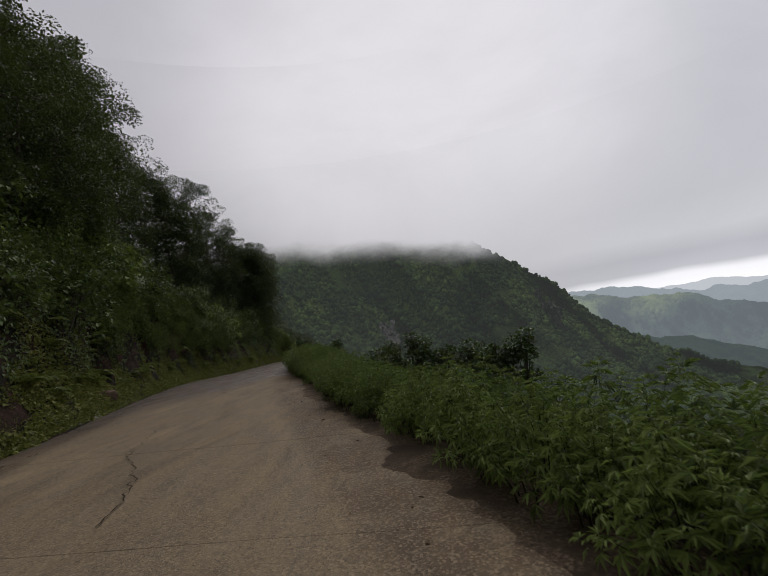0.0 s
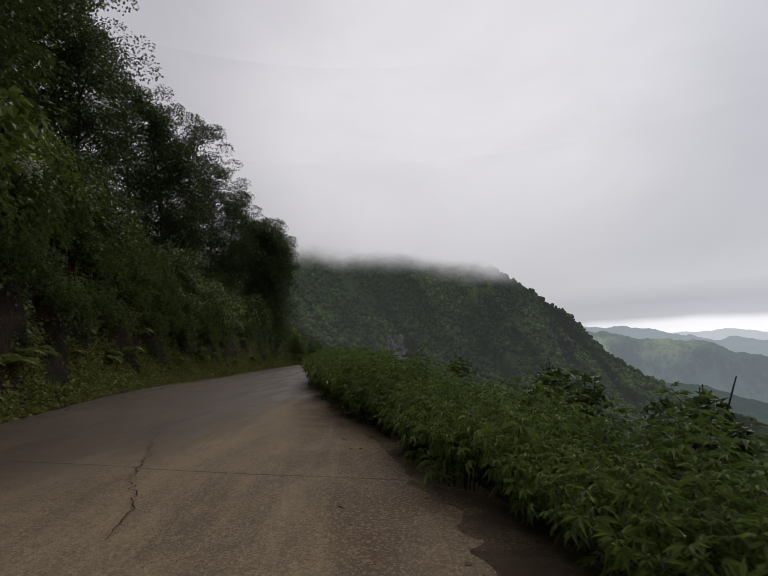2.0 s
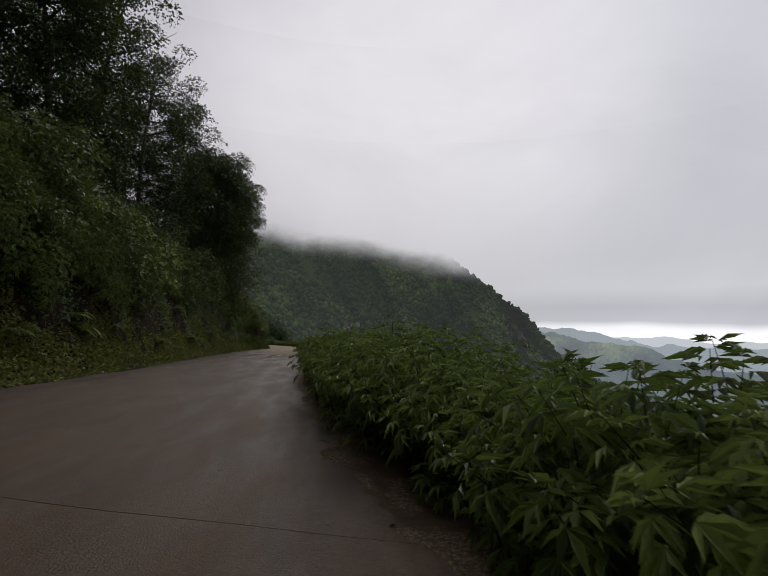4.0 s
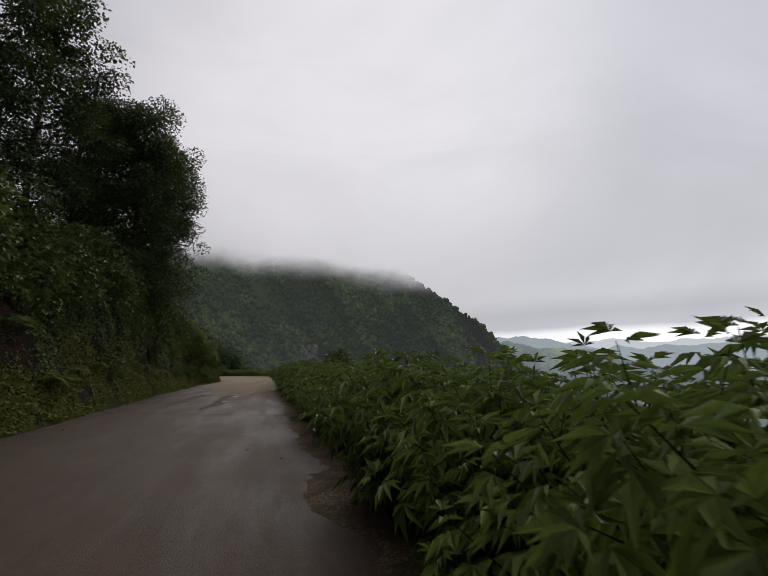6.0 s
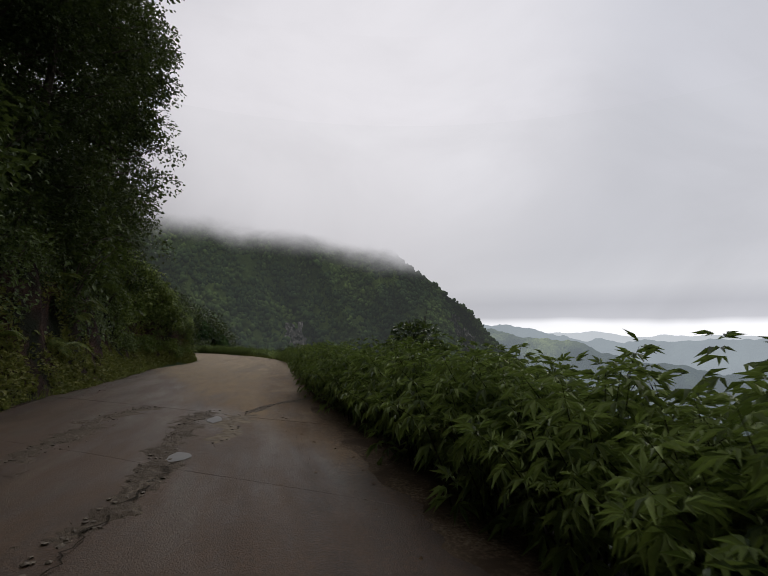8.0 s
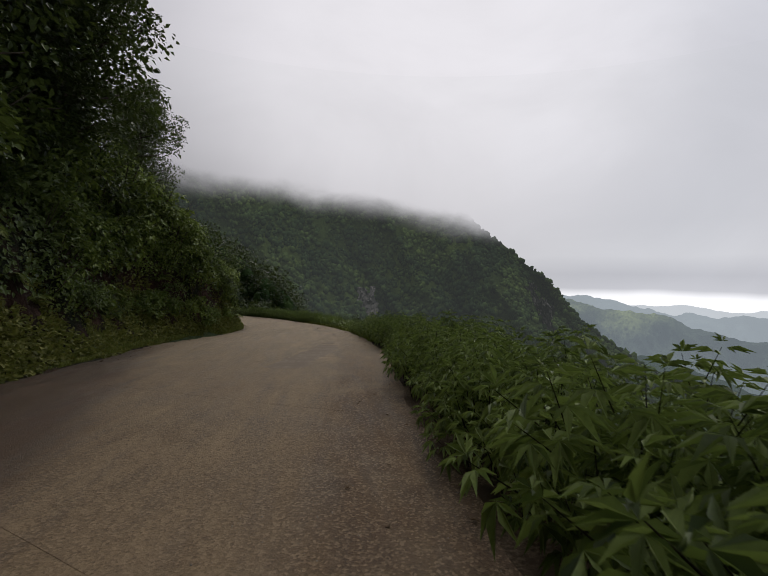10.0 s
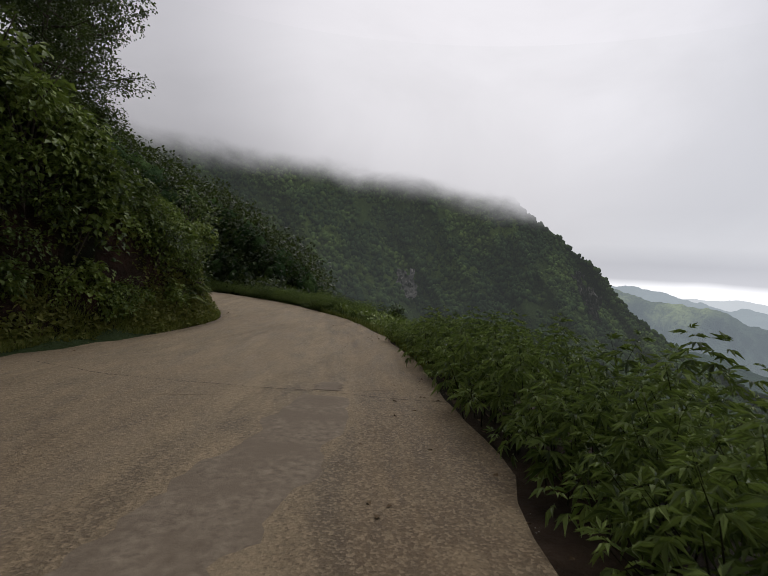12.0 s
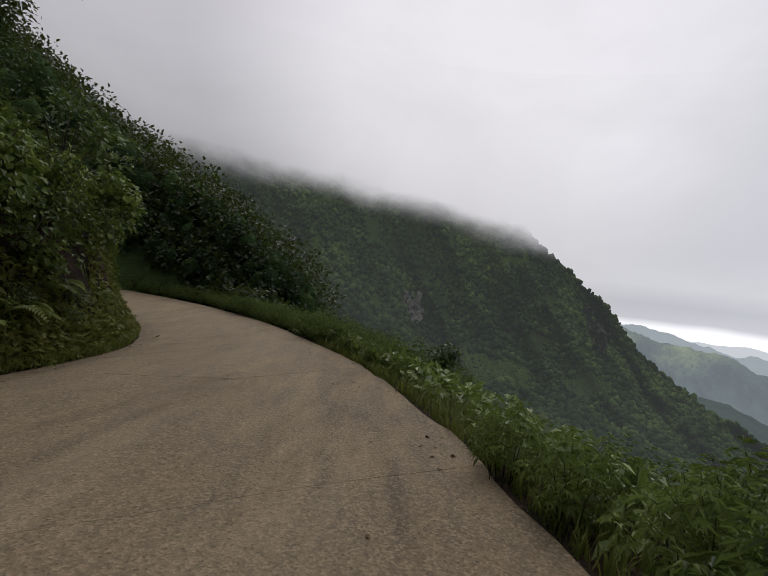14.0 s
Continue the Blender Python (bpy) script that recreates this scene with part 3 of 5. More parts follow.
def build_verges():
    # steep cut bank on the hill side
    ss = np.arange(-50, 150, 0.7)
    uu = np.array([-0.35, 0, 0.25, 0.45, 0.7, 1.0, 1.3, 1.6, 1.9, 2.2, 2.5, 2.9, 3.4, 4.0, 5.0, 6.2])
    S, U = np.meshgrid(ss, uu, indexing="ij")
    l, r, o, _, _ = at(S)
    rough = (fbm(S * 0.8, U * 1.1 + 40, 11) - 0.5) * np.clip(U, 0, 1.6) * 0.9
    xy = l + o * (U + rough)[..., None]
    z = np.where(U < 0, road_z(S, 0.0) - 0.09, left_z(S, np.maximum(U, 0)) + (fbm(S * 1.7, U * 1.7, 31) - 0.5) * np.clip(U, 0, 1) * 0.5)
    tagged(new("bank", mesh_of("bank", np.concatenate([xy, z[..., None]], -1).reshape(-1, 3), grid_faces(len(ss), len(uu)), BANK, True)),
           "steep earth cut bank above the road, dark and overgrown", "bank", kind="structure")
    # shoulder falling away on the valley side
    dd = np.array([-0.4, 0, 0.3, 0.7, 1.2, 2.0, 3.2, 5.0, 8.0, 12.0])
    S, D = np.meshgrid(ss, dd, indexing="ij")
    l, r, o, _, _ = at(S)
    xy = r - o * D[..., None]
    z = np.where(D < 0, road_z(S, 1.0) - 0.10, right_z(S, np.maximum(D, 0)) + (fbm(S * 0.9, D * 0.9, 41) - 0.5) * np.clip(D, 0, 1) * 0.35)
    tagged(new("shoulder", mesh_of("shoulder", np.concatenate([xy, z[..., None]], -1).reshape(-1, 3), grid_faces(len(ss), len(dd)), SOIL, True)),
           "dark bare earth shoulder below the hedge", "shoulder", kind="structure")


def build_washed_earth():
    """Earth and grit washed over the valley edge of the slabs, with a ragged rim; the slabs end clean beyond the bend."""
    ss, dd = np.arange(-20, 112, 0.16), np.linspace(-1.15, 0.75, 20)
    S, D = np.meshgrid(ss, dd, indexing="ij")
    l, r, o, w, _ = at(S)
    xy = r - o * D[..., None]
    rise = np.interp(D, [-1.15, -0.55, 0.0, 0.4, 0.75], [-0.055, -0.012, 0.022, 0.02, -0.03])
    rise = rise + np.interp(S, [-20, 30, 42, 84, 92, 112], [-0.006, -0.014, 0.010, -0.004, -0.07, -0.09])
    rough = (fbm(S * 0.55, D * 0.9, 51, 3) - 0.5) * 0.06 + (fbm(S * 3.1, D * 3.1, 52, 4) - 0.5) * 0.035
    z = road_z(S, 1 + np.minimum(D, 0) / w) + rise + rough
    tagged(new("washed_earth", mesh_of("washed_earth", np.concatenate([xy, z[..., None]], -1).reshape(-1, 3), grid_faces(len(ss), len(dd)), GRITTY, True)),
           "dark gritty earth washed over the road edge", "earth", kind="structure")


def edge_distance(x, y):
    """Signed distance outside the road: positive left of the left edge (first) and right of the right edge (second)."""
    out = []
    for line, sign in ((EL[::3], 1), (ER[::3], -1)):
        a, b = line[:-1], line[1:]
        best, side = np.full(x.shape, 1e9), np.zeros(x.shape)
        for (ax, ay), (bx, by) in zip(a, b):
            dx, dy = bx - ax, by - ay
            t = np.clip(((x - ax) * dx + (y - ay) * dy) / (dx * dx + dy * dy), 0, 1)
            px, py = ax + t * dx - x, ay + t * dy - y
            d = px * px + py * py
            c = (dx * (y - ay) - dy * (x - ax)) * sign
            near = d < best
            best = np.where(near, d, best)
            side = np.where(near, np.sign(c), side)
        out.append(np.sqrt(best) * np.where(side == 0, 1, side))
    return out


def ground_z(x, y):
    dl, dr = edge_distance(x, y)
    zl = np.interp(np.maximum(dl, 0), U_L, Z_L) * (0.85 + 0.3 * fbm(x * 0.05, y * 0.05, 3))
    zl = zl * np.where(y > 100, np.interp(y, [102, 112, 122, 140], [1, 0.78, 0.6, 0.6]), 1.0)
    zr = np.interp(np.maximum(dr, 0), U_R, Z_R) + (fbm(x * 0.06, y * 0.06, 9) - 0.5) * np.clip(dr * 0.2, 0, 7)
    z = np.where(dl > 0, zl, np.where(dr > 0, zr, 0.0))
    z = z - np.where((dl < 6) & (dr < 11), 0.55, 0.0) * np.where(dl > 0, np.clip((6.5 - dl) / 1.5, 0, 1), 1)
    spur = 0.62 * (-19 - 0.21 * (y - 138) - x) + (fbm(x * 0.05, y * 0.05, 13) - 0.5) * 6
    spur = np.minimum(np.minimum(spur, (y - 131.5) * 1.1), 32.0)
    spur = np.where(y > 131, spur, -500.0)
    return np.maximum(z, spur + 1.2)


def build_ground():
    ob = new("ground")
    tagged(ob, "overgrown mountainside falling from the road to the valley", "ground", kind="structure")
    pieces = []
    for x0, x1, y0, y1, st in ((-200, 40, -70, 300, 2.0), (40, 420, -70, 400, 10.0), (-200, 40, 300, 400, 10.0)):
        X, Y = np.meshgrid(np.arange(x0, x1 + st, st), np.arange(y0, y1 + st, st), indexing="ij")
        Z = ground_z(X, Y)
        pieces.append((np.stack([X, Y, Z], -1).reshape(-1, 3), grid_faces(*X.shape)[:, ::-1]))
    far = np.array([[-4500, -4500, -620], [4500, -4500, -620], [4500, 4500, -620], [-4500, 4500, -620]], float)
    pieces.append((far, np.array([[0, 1, 2, 3]])))
    v, f = joined(pieces)
    bpy.data.objects.remove(ob)
    ob = new("ground", mesh_of("ground", v, f, SLOPE, True))
    return tagged(ob, "overgrown mountainside falling from the road to the valley", "ground", kind="structure")


AZ_E = [-90, -70, -40, -20, -5, 5, 12, 15.5, 17, 19.1, 22, 24, 25.3, 27.5, 30.5, 34, 38, 45, 60]
EL_E = [22, 22, 21, 19, 18, 16.0, 12.6, 10.2, 8.8, 7.3, 4.8, 3.2, 1.9, -0.5, -3.0, -5.2, -6.8, -9, -12]


def mountain_at(az, t):
    """Place on the mountain's near side, by bearing in degrees and by height from foot (0) to skyline (1)."""
    az, t = np.asarray(az, float), np.asarray(t, float)
    top = np.interp(az, AZ_E, EL_E) + (fbm(az * 0.55, az * 0 + 2, 61, 4) - 0.5) * 1.0
    el = -15 + (top + 15) * t ** 0.9
    r = 280 + 700 * (1 - (1 - t) ** 2)
    gul = fbm(az * 0.22 + t * 0.8, t * 2.2, 71, 5)
    r = r + (gul - 0.5) * 190 * np.clip(t * 3, 0, 1) * np.clip((1.02 - t) * 6, 0, 1)
    lean = az * 0.16 + t * 3.2
    spur = 1 - np.abs(2 * fbm(lean, t * 2.0 + az * 0.05, 73, 3, 0.45) - 1) * 2
    r = r - spur * 60 * np.clip(t * 3, 0, 1) * np.clip((1.0 - t) * 5, 0, 1)
    a, e = np.radians(az), np.radians(el)
    return np.stack([CENTRE.x + r * np.sin(a), CENTRE.y + r * np.cos(a), CENTRE.z + r * np.tan(e)], -1)


def build_mountain():
    az, t = np.arange(-90, 60.1, 0.4), np.linspace(0, 1, 110)
    T, A = np.meshgrid(t, az, indexing="ij")
    v = mountain_at(A, T)
    v[..., 2] += (fbm(A * 3, T * 40, 77, 3) - 0.5) * 7
    back = v[-1] + [60, 300, -150]
    v = np.concatenate([v, back[None]])
    ob = new("mountain", mesh_of("mountain", v.reshape(-1, 3), grid_faces(len(t) + 1, len(az)), CANOPY, True))
    tagged(ob, "forested dark green mountainside rising into the cloud", "mountain", kind="structure")


def icosphere():
    bm = bmesh.new()
    bmesh.ops.create_icosphere(bm, subdivisions=2, radius=1.0)
    v = np.array([p.co[:] for p in bm.verts])
    f = np.array([[p.index for p in q.verts] for q in bm.faces])
    bm.free()
    return v, f


def icosahedron():
    bm = bmesh.new()
    bmesh.ops.create_icosphere(bm, subdivisions=1, radius=1.0)
    v = np.array([p.co[:] for p in bm.verts])
    f = np.array([[p.index for p in q.verts] for q in bm.faces])
    bm.free()
    return v, f


def lumps(centres, radii, squash=0.8, jag=0.35, fine=False):
    """Ragged rounded lumps, one at each centre."""
    bv, bf = icosphere() if fine else icosahedron()
    n, k = len(centres), len(bv)
    spread = 1 + rng.uniform(-jag, jag, (n, k))
    v = bv[None] * spread[..., None] * np.reshape(radii, (-1, 1, 1))
    v = turn_z(v, rng.uniform(0, 6.28, (n, 1)))
    v[..., 2] *= squash
    v = v + centres[:, None]
    f = (bf[None] + (np.arange(n) * k)[:, None, None]).reshape(-1, 3)
    return v.reshape(-1, 3), f


MEADOWS = [(7.5, -4.9, 9.0, 2.3), (17.4, -2.2, 1.6, 2.4), (11.2, 2.3, 1.2, 0.6), (14.5, -5.2, 5.0, 1.6), (22.5, -5.0, 3.5, 1.6)]


def build_far_woods():
    n = 24000
    az, t = rng.uniform(-34, 40, n), rng.uniform(0.12, 1.0, n)
    el = -15 + (np.interp(az, AZ_E, EL_E) + 15) * t ** 0.9
    open_land = np.zeros(n)
    for a, e, w, h in MEADOWS:
        open_land = np.maximum(open_land, 1.25 - np.hypot((az - a) / w, (el - e) / h))
    thin = fbm(az * 0.8, el * 0.9, 91, 4)
    keep = ((thin > 0.34) & (open_land * 1.2 + rng.uniform(-0.25, 0.25, n) < thin + 0.05)) | (t > 0.985)
    az, t = az[keep], t[keep]
    scrub_az, scrub_el = rng.uniform(-2, 27, 3000), rng.uniform(-7.5, -2.2, 3000)
    tops = np.interp(scrub_az, AZ_E, EL_E)
    az, t = np.concatenate([az, scrub_az]), np.concatenate([t, np.clip((scrub_el + 15) / (tops + 15), 0.05, 1) ** (1 / 0.9)])
    c = mountain_at(az, t)
    r = 1.7 + 3.6 * rng.uniform(0, 1, len(c)) ** 1.6
    r[-3000:] = rng.uniform(0.4, 1.5, 3000)
    c[:, 2] += r * 0.5
    v, f = lumps(c, r, 1.15, 0.26)
    tagged(new("far_forest", mesh_of("far_forest", v, f, LEAF_FAR, True)), "dense dark green forest on the far mountainside", "forest", kind="stuff")


def build_cliff():
    """Bare rock in the middle of the slope: a pale streaked chute and a grey face beside it."""
    for a0, a1, e0, e1, seed in ((-0.5, 1.7, -1.4, 3.2, 3), (2.6, 5.4, -1.7, 2.2, 5), (21.4, 25.6, 0.2, 4.4, 8)):
        az, el = np.linspace(a0, a1, 26), np.linspace(e0, e1, 26)
        E, A = np.meshgrid(el, az, indexing="ij")
        r = 742 + (fbm(A * 3, E * 2, seed) - 0.5) * 30 + E * 22
        if a0 > 20:
            r = 905 - (A - 21) * 14 + (fbm(A * 3, E * 2, seed) - 0.5) * 40
            E = E - (A - 21.4) * 1.05
        a, e = np.radians(A), np.radians(E)
        v = np.stack([CENTRE.x + r * np.sin(a), CENTRE.y + r * np.cos(a), CENTRE.z + r * np.tan(e)], -1).reshape(-1, 3)
        f = grid_faces(26, 26)
        mid = v[f].mean(1)
        m = fbm(A * 1.3, E * 1.1, seed + 20, 4).ravel()[f[:, 0]]
        rim = np.minimum.reduce([((A - a0) / (a1 - a0)).ravel()[f[:, 0]], ((a1 - A) / (a1 - a0)).ravel()[f[:, 0]], np.linspace(0, 1, 26).repeat(26)[f[:, 0]] * 1.4, np.linspace(1, 0, 26).repeat(26)[f[:, 0]]])
        f = f[m + rim * 1.3 > 0.74]
        if len(f):
            tagged(new("cliff", mesh_of("cliff", v, f, CLIFF, False)), "bare grey rock face on the wooded mountainside", "cliff", kind="structure")


CLOUD_AZ, CLOUD_EL = [-88, -22, -10, 0, 9, 15, 18, 22], [14, 12.2, 11.7, 11.2, 10.0, 8.9, 8.2, 7.4]


def build_cloud():
    az, el = np.linspace(-88, 20.5, 120), np.linspace(4, 33, 60)
    E, A = np.meshgrid(el, az, indexing="ij")
    r, a, e = 700.0, np.radians(A), np.radians(E)
    v = np.stack([CENTRE.x + r * np.sin(a), CENTRE.y + r * np.cos(a), CENTRE.z + r * np.tan(e)], -1).reshape(-1, 3)
    uv = np.stack([(A.ravel() + 88) / 108.5, (E - np.interp(A, CLOUD_AZ, CLOUD_EL)).ravel()], 1)
    tagged(new("cloud", mesh_of("cloud", v, grid_faces(60, 120), CLOUD, True, uv)), "low grey cloud lying on the mountain top", "cloud", kind="structure")


def build_haze_veil():
    # one curved sheet whose own glow paints the haze
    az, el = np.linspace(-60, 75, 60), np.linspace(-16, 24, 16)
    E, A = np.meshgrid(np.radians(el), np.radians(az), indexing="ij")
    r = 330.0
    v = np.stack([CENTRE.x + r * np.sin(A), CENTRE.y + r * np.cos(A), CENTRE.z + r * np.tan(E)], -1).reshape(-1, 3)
    tagged(new("mist", mesh_of("mist", v, grid_faces(16, 60), HAZE_VEIL, True)), "faintly glowing sheet painting pale haze over the valley", "mist", kind="structure")


def build_ranges():
    """Hazy ranges across the valley, one behind the other."""
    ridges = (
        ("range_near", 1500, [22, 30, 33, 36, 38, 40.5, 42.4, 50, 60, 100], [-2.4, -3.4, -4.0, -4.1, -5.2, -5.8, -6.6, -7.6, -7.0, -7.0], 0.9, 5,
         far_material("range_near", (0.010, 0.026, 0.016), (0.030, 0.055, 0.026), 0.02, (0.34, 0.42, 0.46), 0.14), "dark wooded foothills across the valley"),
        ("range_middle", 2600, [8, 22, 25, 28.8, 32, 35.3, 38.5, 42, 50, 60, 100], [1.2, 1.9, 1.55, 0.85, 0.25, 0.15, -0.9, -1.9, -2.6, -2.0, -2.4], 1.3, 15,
         far_material("range_middle", (0.022, 0.040, 0.042), (0.36, 0.42, 0.15), 0.008, (0.40, 0.47, 0.54), 0.30, (1080, 1540)), "blue-grey hazy mountain range, sunlit flank painted pale green"),
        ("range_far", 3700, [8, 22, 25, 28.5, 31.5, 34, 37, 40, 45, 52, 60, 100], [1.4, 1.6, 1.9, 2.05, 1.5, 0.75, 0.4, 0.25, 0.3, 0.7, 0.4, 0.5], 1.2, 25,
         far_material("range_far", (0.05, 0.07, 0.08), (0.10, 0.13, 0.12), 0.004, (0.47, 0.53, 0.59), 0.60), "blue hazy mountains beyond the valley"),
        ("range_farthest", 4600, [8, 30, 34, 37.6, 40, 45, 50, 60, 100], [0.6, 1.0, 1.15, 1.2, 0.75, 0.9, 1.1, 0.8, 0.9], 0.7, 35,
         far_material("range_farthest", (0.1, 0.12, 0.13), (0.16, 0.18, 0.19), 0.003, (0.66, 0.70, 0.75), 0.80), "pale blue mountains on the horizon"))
    for name, r, bearing, height, rough, seed, mat, label in ridges:
        az, q = np.arange(14, 84, 0.2), np.linspace(0, 1, 44)
        Q, A = np.meshgrid(q, az, indexing="ij")
        top = np.interp(A, bearing, height) + (fbm(A * 0.5, A * 0 + 1, seed, 7, 0.6) - 0.5) * rough
        e = -12 + (top + 12) * Q
        rr = r * (0.62 + 0.38 * Q) + (fbm(A * 0.45 + Q * 1.5, Q * 2.5, seed + 3, 6, 0.55) - 0.5) * r * 0.42 * np.clip((1 - Q) * 5, 0, 1)
        a, e = np.radians(A), np.radians(e)
        v = np.stack([CENTRE.x + rr * np.sin(a), CENTRE.y + rr * np.cos(a), CENTRE.z + rr * np.tan(e)], -1).reshape(-1, 3)
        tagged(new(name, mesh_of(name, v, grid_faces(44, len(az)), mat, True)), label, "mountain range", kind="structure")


build_ground()
build_road()
build_verges()
build_washed_earth()
build_mountain()
build_far_woods()
build_cliff()
build_ranges()
build_cloud()
build_haze_veil()


# ---------------------------------------------------------------- plants
def leaf_domes(centres, radii, per, leaf, slim, droop, g, flat=0.62):
    """Leaves over the upper side of many small domes, so that light catches their tops and the gaps between stay dark."""
    n = len(centres) * per
    d = unit(g.normal(0, 1, (n, 3)) + [0, 0, 0.55])
    cen, rad = np.repeat(centres, per, 0), np.repeat(radii, per)[:, None]
    c = cen + d * rad * [1, 1, flat] * g.uniform(0.25, 1.08, (n, 1)) ** 0.45
    way = unit(d * [1, 1, 0.5] + g.normal(0, 0.45, (n, 3)) - [0, 0, droop])
    up = unit(d * 0.8 + g.normal(0, 0.35, (n, 3)) + [0, 0, 0.9])
    return leaf_blades(c, way, up, leaf * g.uniform(0.7, 1.3, n), leaf * slim * g.uniform(0.8, 1.2, n))


def make_tree(height, crown, clumps, per_clump, leaf, seed, cone=False, bare=0.28, label=""):
    """A tree: bent tapered trunk with limbs, and a ragged crown of leaf clumps with gaps."""
    g = np.random.default_rng(seed)
    zs = np.linspace(0, height * 0.97, 9)
    lean = g.normal(0, 0.03, 2)
    trunk = np.stack([lean[0] * zs + 0.25 * np.sin(zs * 0.35 + seed), lean[1] * zs + 0.25 * np.cos(zs * 0.3 + seed), zs], 1)
    tubes = [tube(trunk, np.interp(zs, [0, height], [0.02 * height * 0.75, 0.03]), 7)]
    spots = []
    limbs = 34
    for i in range(limbs):
        h = bare + (0.97 - bare) * (i + g.uniform(0, 0.8)) / limbs
        base = np.array([np.interp(h * height, zs, trunk[:, 0]), np.interp(h * height, zs, trunk[:, 1]), h * height])
        reach = crown * (((1.12 - h) / (1.12 - bare)) ** 0.36 if cone else np.sin(np.pi * np.clip((h - bare * 0.6) / (1.08 - bare * 0.6), 0.05, 1)) ** 0.7) * g.uniform(0.65, 1.15)
        a = i * 2.4 + g.uniform(-0.5, 0.5)
        rise = g.uniform(0.15, 0.65) if not cone else g.uniform(-0.05, 0.3)
        tip = base + [np.cos(a) * reach, np.sin(a) * reach, reach * rise]
        bend = (base + tip) / 2 + [0, 0, -0.1 * reach]
        tubes.append(tube([base, bend, tip], [0.05 * reach * 0.5 + 0.02, 0.04, 0.012], 4))
        for _ in range(max(2, clumps // limbs)):
            q = g.uniform(0.35, 1.05)
            spots.append(base + (tip - base) * q + g.normal(0, 0.14 * reach + 0.15, 3))
    spots = np.array(spots)
    v, f = leaf_domes(spots, g.uniform(0.7, 1.3, len(spots)) * crown / 4.0, per_clump, leaf, 0.38, 0.3, g, 0.7)
    tree = tagged(new("tree"), label, "tree", "trees on the bank")
    part("trunk", mesh_of("trunk", *joined(tubes), BARK, True), tree)
    part("crown", mesh_of("crown", v, f, LEAF_TREE), tree)
    return tree


def make_shrub(radius, height, leaves, leaf, mat, seed, label, droop=0.3, group="shrubs on the bank", name="shrub", slim=0.34):
    """A leafy bush: a few stems inside an uneven shell of leaves."""
    g = np.random.default_rng(seed)
    tubes = []
    for i in range(7):
        a, q = g.uniform(0, 6.28), g.uniform(0.3, 0.8)
        tip = np.array([np.cos(a) * radius * q, np.sin(a) * radius * q, height * g.uniform(0.6, 0.95)])
        tubes.append(tube([[0, 0, -0.25], tip * [0.4, 0.4, 0.55], tip], [0.03, 0.022, 0.008], 4))
    k = 22
    d = unit(g.normal(0, 1, (k, 3)) + [0, 0, 0.3])
    cen = d * g.uniform(0.55, 1.0, (k, 1)) * [radius * 0.85, radius * 0.85, height * 0.45] + [0, 0, height * 0.48]
    v, f = leaf_domes(cen, radius * g.uniform(0.24, 0.46, k), leaves // k, leaf, slim, droop, g, 0.75)
    bush = tagged(new(name), label, "shrub", group)
    part("branchwork", mesh_of("branchwork", *joined(tubes), BARK, True), bush)
    part("foliage", mesh_of("foliage", v, f, mat), bush)
    return bush


LOBES = [(-1.2, 0.58), (-0.62, 0.84), (0.0, 1.0), (0.62, 0.84), (1.2, 0.58)]


def palm_leaves(c, way, up, size, g):
    """Deeply lobed leaves: five pointed, folded fingers from one base."""
    way = unit(way)
    side = unit(np.cross(way, up))
    nrm = np.cross(side, way)
    vs, fs, at_v = [], [], 0
    for a, k in LOBES:
        a = a + g.normal(0, 0.06, len(c))
        d = way * np.cos(a)[:, None] + side * np.sin(a)[:, None] - nrm * 0.06
        v, f = leaf_blades(c, d, nrm + d * 0.05, size * k, size * k * 0.108, 0.35)
        v = v.reshape(-1, 4, 3)
        v[:, 2] -= nrm * (size * k * 0.20)[:, None]
        vs.append(v.reshape(-1, 3))
        fs.append(f + at_v)
        at_v += len(c) * 4
    return np.concatenate(vs), np.concatenate(fs)


